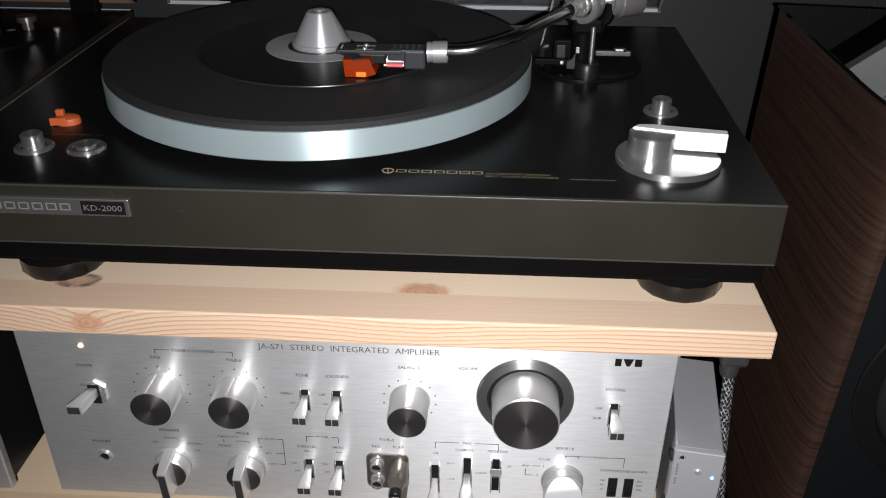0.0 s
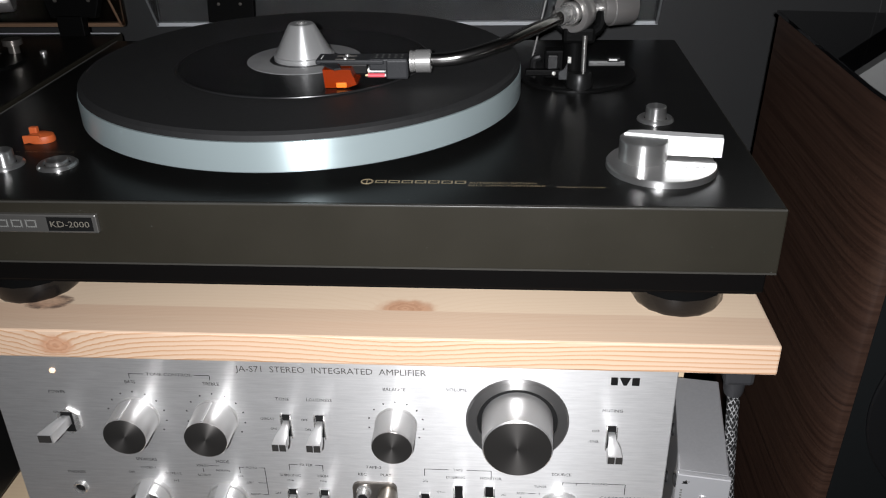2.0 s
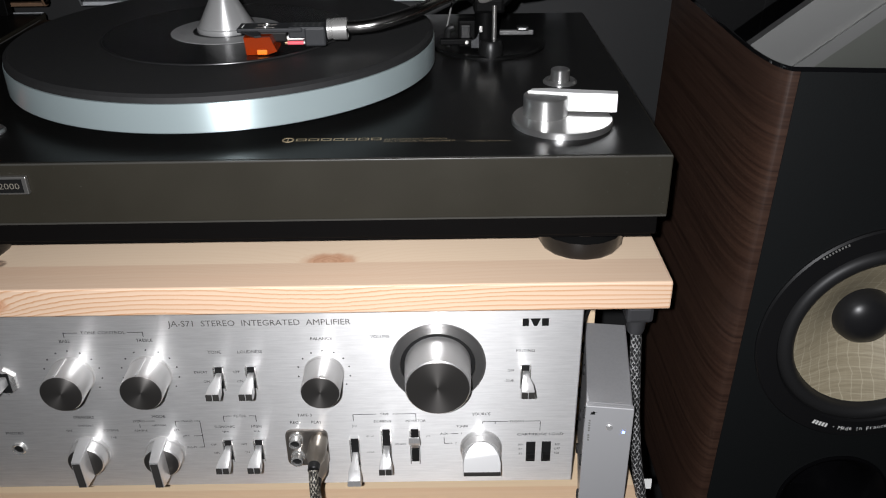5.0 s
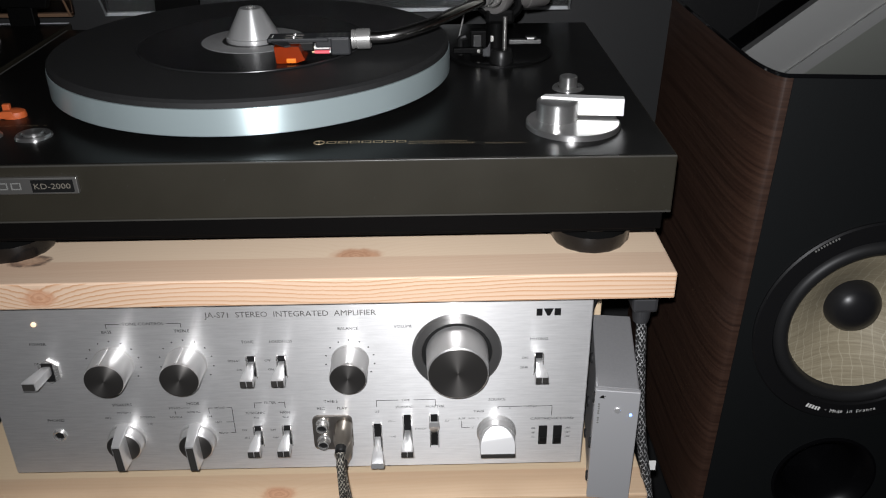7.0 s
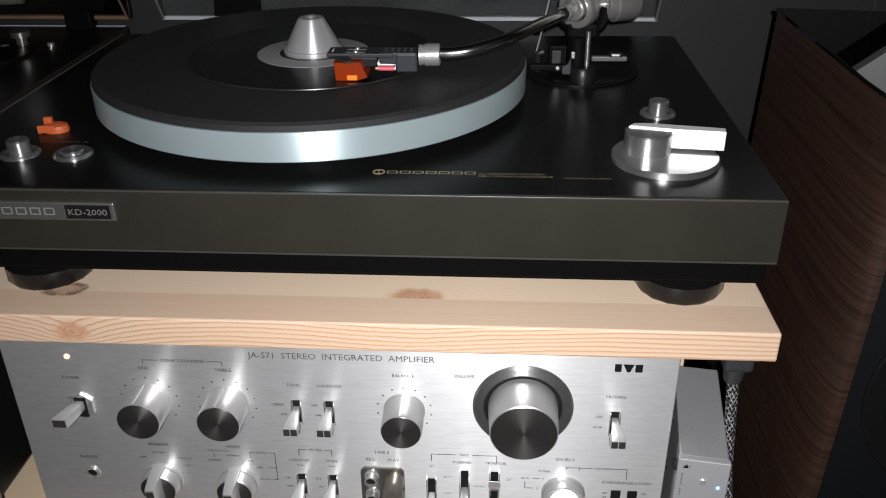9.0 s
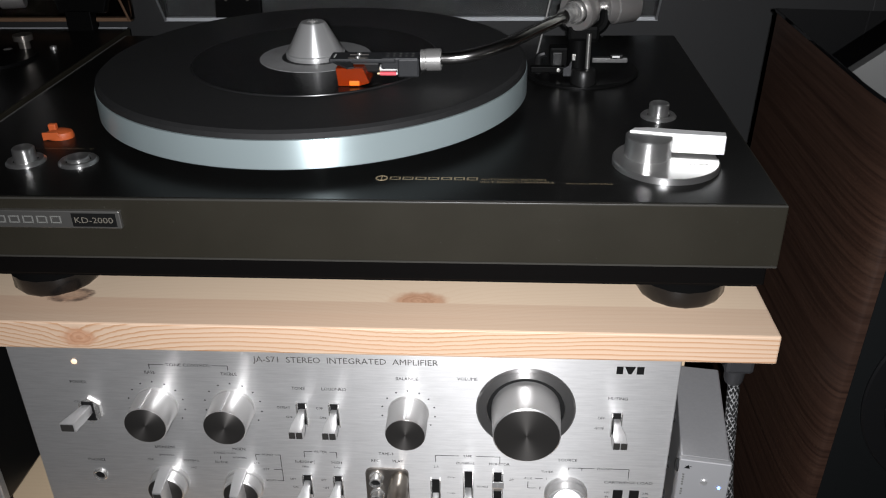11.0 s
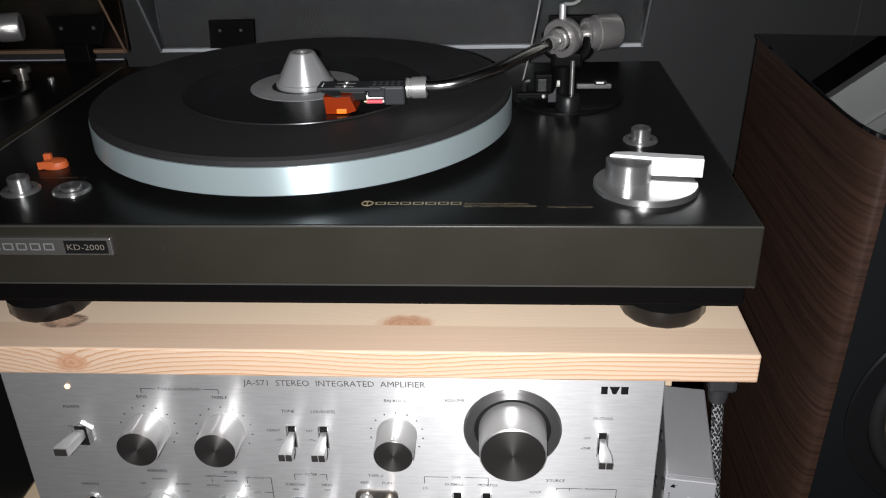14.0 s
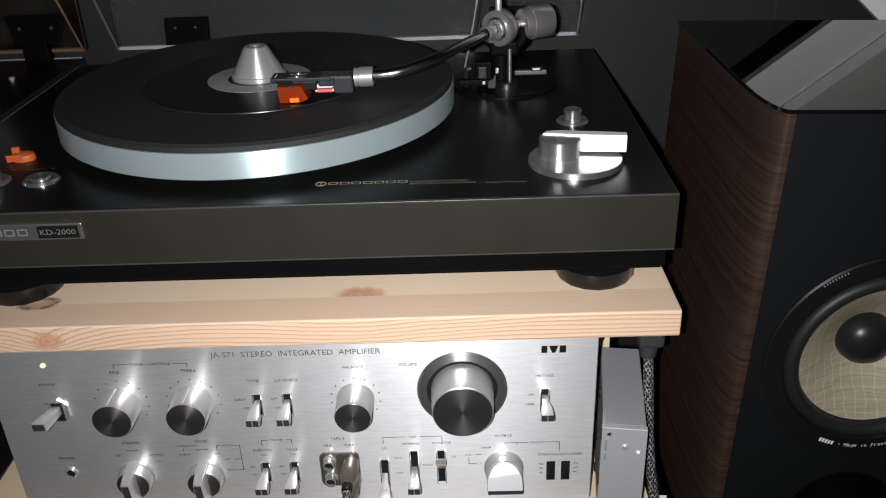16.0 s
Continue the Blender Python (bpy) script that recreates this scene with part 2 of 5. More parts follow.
M_WALNUT = mat("walnut_veneer", (0.10, 0.05, 0.03), 0.42)
v = texco(M_WALNUT, (0.9, 0.9, 82))
wv = noise_tex(M_WALNUT, v, 4.0, 7, 0.66, 0.25)
fn = noise_tex(M_WALNUT, texco(M_WALNUT, (8, 8, 420)), 3, 3)
col = ramp(M_WALNUT, wv, [(0.28, (0.0095, 0.0050, 0.0038)), (0.42, (0.029, 0.0142, 0.0092)), (0.60, (0.054, 0.028, 0.0185)), (0.75, (0.021, 0.0105, 0.0070))])
feed(M_WALNUT, "Base Color", mix(M_WALNUT, calc(M_WALNUT, "MULTIPLY", fn, 0.5), col, (0.016, 0.008, 0.006)))
feed(M_WALNUT, "Roughness", spread(M_WALNUT, fn, 0.36, 0.5))
relief(M_WALNUT, fn, 0.1, 0.0002)
M_LEATHER = mat("black_baffle", (0.0036, 0.0043, 0.0046), 0.62, Specular_IOR_Level=0.24)
relief(M_LEATHER, noise_tex(M_LEATHER, texco(M_LEATHER), 650, 4), 0.25, 0.0004)
M_GLASSTOP = mat("black_glass", (0.004, 0.004, 0.0045), 0.02, IOR=2.4)
M_FLAX = mat("flax_cone", (0.38, 0.33, 0.23), 0.6)
nn, ll, bb = nodes_of(M_FLAX)
fx = noise_tex(M_FLAX, texco(M_FLAX, (30, 30, 900)), 1.0, 4, 0.6)
fz = noise_tex(M_FLAX, texco(M_FLAX, (900, 30, 30)), 1.0, 4, 0.6)
fl = mix(M_FLAX, fx, (0.15, 0.12, 0.07), (0.52, 0.46, 0.33))
wx = nn.new("ShaderNodeTexWave")
wx.bands_direction = "X"
wx.inputs["Scale"].default_value, wx.inputs["Distortion"].default_value, wx.inputs["Detail"].default_value = 38, 3.2, 2.0
wx.inputs["Detail Scale"].default_value = 2.0
ll.new(texco(M_FLAX), wx.inputs[0])
thr = ramp(M_FLAX, wx.outputs[1], [(0.965, (0, 0, 0)), (0.998, (0.8, 0.8, 0.8))])
wz = nn.new("ShaderNodeTexWave")
wz.bands_direction = "Z"
wz.inputs["Scale"].default_value, wz.inputs["Distortion"].default_value = 38, 2.5
ll.new(texco(M_FLAX), wz.inputs[0])
thr2 = ramp(M_FLAX, wz.outputs[1], [(0.97, (0, 0, 0)), (0.998, (0.8, 0.8, 0.8))])
thr = mix(M_FLAX, calc(M_FLAX, "MULTIPLY", thr2, 0.5), thr, (1.0, 1.0, 1.0))
fl = mix(M_FLAX, calc(M_FLAX, "MULTIPLY", fz, 0.35), fl, (0.20, 0.16, 0.10))
feed(M_FLAX, "Base Color", mix(M_FLAX, calc(M_FLAX, "MULTIPLY", thr, 0.38), fl, (0.66, 0.60, 0.46)))
relief(M_FLAX, fx, 0.3, 0.0006)
M_DOME = mat("black_dome", (0.012, 0.012, 0.013), 0.33)

M_WALL = mat("dark_wall_paint", (0.05, 0.05, 0.052), 0.6)
g = noise_tex(M_WALL, texco(M_WALL), 5, 5)
feed(M_WALL, "Base Color", mix(M_WALL, g, (0.0160, 0.0163, 0.0168), (0.0252, 0.0255, 0.0260)))
relief(M_WALL, noise_tex(M_WALL, texco(M_WALL), 240, 3), 0.12, 0.0005)
M_PALEWALL = mat("white_wall_paint", (0.72, 0.72, 0.69), 0.6)
g = noise_tex(M_PALEWALL, texco(M_PALEWALL), 7, 4)
feed(M_PALEWALL, "Base Color", mix(M_PALEWALL, g, (0.82, 0.825, 0.80), (0.88, 0.88, 0.86)))
M_GREENWALL = mat("grey_green_paint", (0.40, 0.42, 0.36), 0.6)
g = noise_tex(M_GREENWALL, texco(M_GREENWALL), 7, 4)
feed(M_GREENWALL, "Base Color", mix(M_GREENWALL, g, (0.50, 0.52, 0.46), (0.60, 0.62, 0.56)))
M_ROOM = mat("room_paint", (0.30, 0.29, 0.27), 0.7)
g = noise_tex(M_ROOM, texco(M_ROOM), 3, 4)
feed(M_ROOM, "Base Color", mix(M_ROOM, g, (0.09, 0.088, 0.085), (0.12, 0.118, 0.112)))
M_FLOOR = mat("floor_boards", (0.16, 0.10, 0.06), 0.5)
g = noise_tex(M_FLOOR, texco(M_FLOOR, (1, 12, 1)), 6, 4)
feed(M_FLOOR, "Base Color", mix(M_FLOOR, g, (0.04, 0.028, 0.018), (0.07, 0.05, 0.033)))
M_ACRYL = mat("clear_acrylic", (0.82, 0.825, 0.83), 0.03, Transmission_Weight=0.965, IOR=1.12)
M_ACRYLEDGE = mat("acrylic_edge", (0.62, 0.64, 0.66), 0.22, Transmission_Weight=0.35, IOR=1.3)
M_SMOKE = mat("brown_smoked_acrylic", (0.92, 0.82, 0.74), 0.03, Transmission_Weight=1.0, IOR=1.12)
M_AMBEREDGE = mat("brownish_acrylic_edge", (0.22, 0.135, 0.085), 0.3, Transmission_Weight=0.3, IOR=1.3)
M_BOX = mat("silver_grey_case", (0.46, 0.46, 0.47), 0.45, 0.5)
g = noise_tex(M_BOX, texco(M_BOX), 500, 3)
feed(M_BOX, "Base Color", mix(M_BOX, g, (0.42, 0.42, 0.43), (0.50, 0.50, 0.51)))
M_BOXFRONT = mat("silver_box_front", (0.52, 0.52, 0.53), 0.45, 0.45)
M_BLUELED = mat("blue_led", (0.1, 0.2, 1.0), 0.3)
bb = nodes_of(M_BLUELED)[2]
bb.inputs["Emission Color"].default_value, bb.inputs["Emission Strength"].default_value = (0.15, 0.3, 1.0, 1), 6.0
M_WARMLED = mat("warm_lamp", (1.0, 0.8, 0.6), 0.3)
bb = nodes_of(M_WARMLED)[2]
bb.inputs["Emission Color"].default_value, bb.inputs["Emission Strength"].default_value = (1.0, 0.55, 0.30, 1), 1.0
M_GREYPLUG = mat("grey_plug", (0.035, 0.035, 0.037), 0.5)


def braid(name, dark, pale, pitch):
    """Woven sleeve: two families of slanting threads, pale ones showing between dark ones."""
    m = mat(name, dark, 0.42)
    n, l, b = nodes_of(m)
    sep = n.new("ShaderNodeSeparateXYZ")
    co = n.new("ShaderNodeTexCoord")
    l.new(co.outputs["Object"], sep.inputs[0])
    lines = []
    for s in (1, -1):
        u = calc(m, "ADD", calc(m, "MULTIPLY", sep.outputs[0], s * 1.0), calc(m, "MULTIPLY", sep.outputs[2], 0.55))
        f = calc(m, "FRACT", calc(m, "MULTIPLY", u, 1.0 / pitch))
        lines.append(ramp(m, f, [(0.0, (1, 1, 1)), (0.20, (1, 1, 1)), (0.32, (0, 0, 0)), (1.0, (0, 0, 0))]))
    k = calc(m, "MAXIMUM", lines[0], lines[1])
    k = calc(m, "MULTIPLY", k, ramp(m, noise_tex(m, texco(m), 420, 2), [(0.42, (0.1, 0.1, 0.1)), (0.58, (1, 1, 1))]))
    feed(m, "Base Color", mix(m, k, dark, pale))
    relief(m, k, 0.6, 0.0006)
    return m


M_BRAID = braid("braided_sleeve", (0.011, 0.011, 0.011), (0.36, 0.36, 0.36), 0.0027)
M_BRAIDTAN = braid("braided_bronze_sleeve", (0.014, 0.013, 0.011), (0.42, 0.39, 0.33), 0.0022)


# ---- building helpers ----
def part(name, bm, material, parent=None, label="", smooth=True):
    me = bpy.data.meshes.new(name)
    bm.normal_update()
    bm.to_mesh(me)
    bm.free()
    me.materials.append(material)
    if smooth and "flat_sides" not in me.attributes:
        me.polygons.foreach_set("use_smooth", [True] * len(me.polygons))
        me.set_sharp_from_angle(angle=radians(35))
    ob = new(name, me)
    if parent is not None:
        ob.parent = parent
    if label:
        ob["label"] = label
    return ob


def thing(name, label, category, group="", kind="", at=(0, 0, 0)):
    ob = new(name)
    ob.location = at
    ob.empty_display_size = 0.02
    return tagged(ob, label, category, group, kind)


def box(x0, x1, y0, y1, z0, z1, bevel=0.0, seg=2, bm=None):
    bm = bm or bmesh.new()
    if not bm.faces.layers.int.get("flat_sides"):
        bm.faces.layers.int.new("flat_sides")
    vs = [bm.verts.new((x, y, z)) for x in (x0, x1) for y in (y0, y1) for z in (z0, z1)]
    fs = [bm.faces.new([vs[i] for i in q]) for q in ((0, 1, 3, 2), (4, 6, 7, 5), (0, 4, 5, 1), (2, 3, 7, 6), (0, 2, 6, 4), (1, 5, 7, 3))]
    if bevel:
        es = list({e for f in fs for e in f.edges})
        bmesh.ops.bevel(bm, geom=es, offset=bevel, segments=seg, affect="EDGES", profile=0.5)
    return bm


def lathe(profile, at=(0, 0, 0), axis="Z", seg=48, bm=None):
    """Turns (radius, height) pairs round an axis. axis Y: heights run towards the viewer (minus y)."""
    bm = bm or bmesh.new()
    at = Vector(at)
    if axis == "Z":
        e1, e2, e3 = Vector((1, 0, 0)), Vector((0, 1, 0)), Vector((0, 0, 1))
    elif axis == "Y":
        e1, e2, e3 = Vector((1, 0, 0)), Vector((0, 0, 1)), Vector((0, -1, 0))
    else:
        e3 = Vector(axis).normalized()
        e1 = e3.orthogonal().normalized()
        e2 = e3.cross(e1)
    rings = []
    for r, h in profile:
        if r < 1e-6:
            rings.append([bm.verts.new(at + e3 * h)])
        else:
            rings.append([bm.verts.new(at + e3 * h + (e1 * math.cos(a) + e2 * math.sin(a)) * r) for a in (2 * math.pi * i / seg for i in range(seg))])
    for a, b in zip(rings, rings[1:]):
        for i in range(seg):
            j = (i + 1) % seg
            q = [a[i % len(a)], a[j % len(a)], b[j % len(b)], b[i % len(b)]]
            q = list(dict.fromkeys(q))
            if len(q) > 2:
                bm.faces.new(q)
    bmesh.ops.recalc_face_normals(bm, faces=bm.faces)
    return bm


def smooth_path(points, n=8):
    """Catmull-Rom points through the places given."""
    p = [Vector(q) for q in points]
    p = [2 * p[0] - p[1], *p, 2 * p[-1] - p[-2]]
    out = []
    for a, b, c, d in zip(p, p[1:], p[2:], p[3:]):
        for i in range(n):
            t = i / n
            out.append(0.5 * (2 * b + (c - a) * t + (2 * a - 5 * b + 4 * c - d) * t * t + (3 * b - a - 3 * c + d) * t ** 3))
    out.append(p[-2])
    return out


def tube(points, radius, seg=14, bm=None, curved=True):
    bm = bm or bmesh.new()
    pts = smooth_path(points) if curved else [Vector(q) for q in points]
    prev, rings = None, []
    for i, q in enumerate(pts):
        d = (pts[min(i + 1, len(pts) - 1)] - pts[max(i - 1, 0)]).normalized()
        e1 = d.orthogonal().normalized() if prev is None else (prev - d * prev.dot(d)).normalized()
        prev, e2 = e1, d.cross(e1)
        r = radius(i / (len(pts) - 1)) if callable(radius) else radius
        rings.append([bm.verts.new(q + (e1 * math.cos(a) + e2 * math.sin(a)) * r) for a in (2 * math.pi * k / seg for k in range(seg))])
    for a, b in zip(rings, rings[1:]):
        for k in range(seg):
            bm.faces.new((a[k], a[(k + 1) % seg], b[(k + 1) % seg], b[k]))
    bm.faces.new(rings[0][::-1])
    bm.faces.new(rings[-1])
    bmesh.ops.recalc_face_normals(bm, faces=bm.faces)
    return bm


def prism(outline, e1, e2, e3, at, depth, bevel=0.0):
    """A plate: a flat outline in the directions e1, e2, pushed out by depth along e3."""
    bm = bmesh.new()
    bm.faces.layers.int.new("flat_sides")
    e1, e2, e3, at = Vector(e1), Vector(e2), Vector(e3), Vector(at)
    a = [bm.verts.new(at + e1 * x + e2 * y) for x, y in outline]
    b = [bm.verts.new(at + e1 * x + e2 * y + e3 * depth) for x, y in outline]
    n = len(a)
    bm.faces.new(a[::-1])
    top = bm.faces.new(b)
    for i in range(n):
        bm.faces.new((a[i], a[(i + 1) % n], b[(i + 1) % n], b[i]))
    bmesh.ops.recalc_face_normals(bm, faces=bm.faces)
    if bevel:
        bmesh.ops.bevel(bm, geom=list(top.edges), offset=bevel, segments=2, affect="EDGES", profile=0.5)
    return bm


def round_rect(w, h, r, n=5):
    pts = []
    for cx, cy, a0 in ((w / 2 - r, h / 2 - r, 0), (-w / 2 + r, h / 2 - r, 90), (-w / 2 + r, -h / 2 + r, 180), (w / 2 - r, -h / 2 + r, 270)):
        pts += [(cx + r * math.cos(radians(a0 + 90 * i / n)), cy + r * math.sin(radians(a0 + 90 * i / n))) for i in range(n + 1)]
    return pts


def lettering(words, height, m, material, parent, width=None, thick=0.00012, name="lettering", narrow=1.0, bold=0.0):
    """Words in the built-in font, centred on the pose m (x along the line, y up the letters)."""
    cu = bpy.data.curves.new("words", "FONT")
    cu.body, cu.align_x, cu.align_y, cu.size, cu.resolution_u = words, "CENTER", "CENTER", 1.0, 2
    cu.offset = bold
    tmp = bpy.data.objects.new("words", cu)
    scene.collection.objects.link(tmp)
    bpy.context.view_layer.update()
    me = bpy.data.meshes.new_from_object(tmp.evaluated_get(bpy.context.evaluated_depsgraph_get()))
    bpy.data.objects.remove(tmp)
    bpy.data.curves.remove(cu)
    xs = [q.co.x for q in me.vertices]
    ys = [q.co.y for q in me.vertices]
    k = height / 0.70
    kx = width / (max(xs) - min(xs)) if width else k * narrow
    cx, cy = (max(xs) + min(xs)) / 2, (max(ys) + min(ys)) / 2
    for q in me.vertices:
        q.co = m @ Vector(((q.co.x - cx) * kx, (q.co.y - cy) * k, thick))
    me.materials.clear()
    me.materials.append(material)
    me.name = name
    ob = new(name, me)
    ob.parent = parent
    return ob


def bars(rects, m, material, parent, name="lettering", thick=0.0001, label=""):
    """Plain printed shapes: (x, y, w, h) in the plane of the pose m."""
    bm = bmesh.new()
    for x, y, w, h in rects:
        q = [bm.verts.new(m @ Vector((x + i * w / 2, y + j * h / 2, thick))) for i, j in ((-1, -1), (1, -1), (1, 1), (-1, 1))]
        bm.faces.new(q)
    return part(name, bm, material, parent, label, smooth=False)


# ---- the room ----
M_SEAM = mat("wall_seam_paint", (0.045, 0.045, 0.046), 0.6)


def structure(name, bm, material, label, category):
    ob = part(name, bm, material, smooth=False)
    return tagged(ob, label, category, kind="structure")


WALL_Y = 0.418
structure("wall_north", box(-2.2, 2.2, WALL_Y, WALL_Y + 0.12, 0, 2.5), M_WALL, "dark grey painted wall behind the turntables", "wall")
structure("wall_south", box(-2.2, 2.2, -2.72, -2.6, 0, 2.5), M_ROOM, "plain wall behind the viewer", "wall")
structure("wall_west", box(-2.32, -2.2, -2.72, WALL_Y + 0.12, 0, 2.5), M_ROOM, "plain wall closing the dark room", "wall")
structure("wall_east", box(2.2, 2.32, -2.72, WALL_Y + 0.12, 0, 2.5), M_ROOM, "plain wall closing the dark room", "wall")
structure("floor", box(-2.32, 2.32, -2.72, WALL_Y + 0.12, -0.1, 0), M_FLOOR, "brown floor of the dark room", "floor")
structure("ceiling", box(-2.32, 2.32, -2.72, WALL_Y + 0.12, 2.5, 2.6), M_ROOM, "plain ceiling of the dark room", "ceiling")
structure("trim_seam", box(0.4616, 0.4626, WALL_Y - 0.0008, WALL_Y, 0.40, 1.40), M_SEAM, "fine pale seam running down the dark wall", "seam")
# a pale upright panel with a slanting lower edge, out from the wall behind the loudspeaker, stands in for a sloped
# ceiling
SL, ES = -0.885, Vector((0.469, 0.340, 0.893))
slant, up = Vector((1, 0, SL)).normalized(), Vector((-SL, 0, 1)).normalized()
pale_wall = structure("trim", prism([(-0.30, 0.0), (0.75, 0.0), (0.75, 0.046), (-0.30, 0.046)], slant, up, (0, 1, 0), ES, 0.012), M_PALEWALL, "pale upright slanting panel standing in for a sloped ceiling", "wall panel")
part("batten", prism([(-0.30, 0.0435), (0.75, 0.0435), (0.75, 0.0560), (-0.30, 0.0560)], slant, up, (0, 1, 0), ES - Vector((0, 0.004, 0)), 0.012, 0.001), M_PALEWALL, pale_wall, smooth=False)
part("panel", prism([(-0.30, 0.046), (0.75, 0.046), (0.75, 0.80), (-0.30, 0.80)], slant, up, (0, 1, 0), ES + Vector((0, 0.003, 0)), 0.009), M_GREENWALL, pale_wall, smooth=False)


# ---- the pine rack ----
def rack():
    r = thing("wooden_rack", "two-tier pine rack with thick knotty boards", "shelf", at=(0, 0, 0))
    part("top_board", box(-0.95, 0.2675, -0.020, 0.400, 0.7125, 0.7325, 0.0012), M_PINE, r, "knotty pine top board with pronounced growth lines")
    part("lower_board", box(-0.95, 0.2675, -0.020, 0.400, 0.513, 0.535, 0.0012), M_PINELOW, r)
    for x, y in ((0.2215, 0.090), (0.2215, 0.33), (-0.93, 0.058), (-0.93, 0.33)):
        part("post", box(x, x + 0.022, y, y + 0.040, 0.535, 0.7125, 0.001), M_PINELOW, r)
        part("post", box(x, x + 0.022, y, y + 0.040, 0.0, 0.513, 0.001), M_PINELOW, r)
    return r


rack()

PANEL = Matrix(((1, 0, 0, 0), (0, 0, -1, 0), (0, 1, 0, 0), (0, 0, 0, 1)))


def onpanel(x, z, y=0.0):
    return Matrix.Translation((x, y, z)) @ PANEL


# ---- the amplifier ----
def dial_knob(parent, x, z, r, length, turn, name="knob"):
    """Round turned knob with a chamfered edge, a dark spun face and a pointer groove."""
    k = part(name, lathe([(r * 1.03, 0), (r * 1.03, 0.002), (r, 0.0025), (r * 0.985, length - 0.001), (r * 0.95, length)], (x, 0, z), "Y", 64), M_KNOB, parent)
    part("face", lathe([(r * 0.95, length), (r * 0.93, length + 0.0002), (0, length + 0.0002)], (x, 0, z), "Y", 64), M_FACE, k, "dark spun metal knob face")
    a = radians(turn)
    d = Vector((math.sin(a), 0, math.cos(a)))
    s = Vector((math.cos(a), 0, -math.sin(a)))
    c = Vector((x, 0, z)) + d * r * 0.995
    part("pointer", prism([(-0.0007, 0.0025), (0.0007, 0.0025), (0.0007, length), (-0.0007, length)], s, (0, -1, 0), d, c, 0.0007), M_LEVER, k)
    return k


def dots(parent, x, z, r, n=9, gap=135):
    bm = bmesh.new()
    for i in range(n):
        a = radians(-gap + 2 * gap * i / (n - 1))
        lathe([(0.0006, 0.0), (0.0006, 0.0001), (0, 0.0001)], (x + r * math.sin(a), 0, z + r * math.cos(a)), "Y", 8, bm)
    part("dial_marks", bm, M_INK, parent)


def flared_lever(parent, x, ztop, zbot, zlev, w=0.0054, tip=0.0100, length=0.0225, drop=-0.002, end=None):
    """Black slot with a bezel and a lever that flares towards its split tip."""
    sw = part("switch_slot", box(x - w / 2, x + w / 2, -0.0006, 0.002, zbot, ztop, 0.0002), M_SLOT, parent)
    bm = bmesh.new()
    for s in (-1, 1):
        box(x + s * (w / 2 + 0.0002), x + s * (w / 2 + 0.0009), -0.0022, 0.0004, zbot - 0.0006, ztop + 0.0006, bm=bm)
    part("bezel", bm, M_CHROME, sw)
    bm = bmesh.new()
    rows = []
    for t, ww, hh in ((0.0, w * 0.90, 0.0040), (0.30, w * 0.98, 0.0046), (0.70, tip * 0.94, 0.0058), (1.0, tip, 0.0054)):
        y, zc = -length * t, zlev + drop * t
        rows.append([bm.verts.new((x + i * ww / 2, y, zc + j * hh / 2)) for i, j in ((-1, -1), (1, -1), (0.86, 1), (-0.86, 1))])
    for a, b in zip(rows, rows[1:]):
        for i in range(4):
            bm.faces.new((a[i], a[(i + 1) % 4], b[(i + 1) % 4], b[i]))
    bm.faces.new(rows[0])
    bm.faces.new(rows[-1][::-1])
    bmesh.ops.recalc_face_normals(bm, faces=bm.faces)
    bmesh.ops.bevel(bm, geom=list(bm.edges), offset=0.0004, segments=2, affect="EDGES", profile=0.5)
    lv = part("lever", bm, M_LEVER, sw)
    zc = zlev + drop
    bm = box(x - tip * 0.44, x - 0.0003, -length - 0.0004, -length + 0.0002, zc - 0.0027, zc + 0.0024, 0.00015)
    box(x + 0.0003, x + tip * 0.44, -length - 0.0004, -length + 0.0002, zc - 0.0027, zc + 0.0024, 0.00015, bm=bm)
    # the split dark end faces of the lever
    part("lever_tip", bm, end or M_LEVERTIP, sw)


def chicken_knob(parent, x, z, turn):
    k = part("selector_knob", lathe([(0.0142, 0), (0.0142, 0.003), (0.0132, 0.0035), (0.0130, 0.011), (0.0122, 0.012)], (x, 0, z), "Y", 48), M_KNOB, parent)
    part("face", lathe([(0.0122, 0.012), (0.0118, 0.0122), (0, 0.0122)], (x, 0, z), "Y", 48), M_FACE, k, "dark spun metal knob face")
    a = radians(turn)
    d, s = Vector((math.sin(a), 0, math.cos(a))), Vector((math.cos(a), 0, -math.sin(a)))
    bm = bmesh.new()
    rows = []
    for y, w, hi, lo in ((-0.0020, 0.0086, 0.0150, -0.0126), (-0.0118, 0.0080, 0.0138, -0.0126), (-0.0180, 0.0072, 0.0128, -0.0124), (-0.0240, 0.0064, 0.0112, -0.0120)):
        rows.append([bm.verts.new(Vector((x, y, z)) + s * (i * w / 2) + d * (hi if j > 0 else lo)) for i, j in ((-1, -1), (1, -1), (1, 1), (-1, 1))])
    for p, q in zip(rows, rows[1:]):
        for i in range(4):
            bm.faces.new((p[i], p[(i + 1) % 4], q[(i + 1) % 4], q[i]))
    bm.faces.new(rows[0])
    bm.faces.new(rows[-1][::-1])
    bmesh.ops.recalc_face_normals(bm, faces=bm.faces)
    bmesh.ops.bevel(bm, geom=list(bm.edges), offset=0.0005, segments=2, affect="EDGES", profile=0.5)
    part("grip", bm, M_LEVER, k)
    part("grip_face", prism([(-0.0026, -0.0115), (0.0026, -0.0115), (0.0026, 0.0098), (-0.0026, 0.0098)], s, d, (0, -1, 0), (x, -0.0239, z), 0.0003), M_LEVERTIP, k)


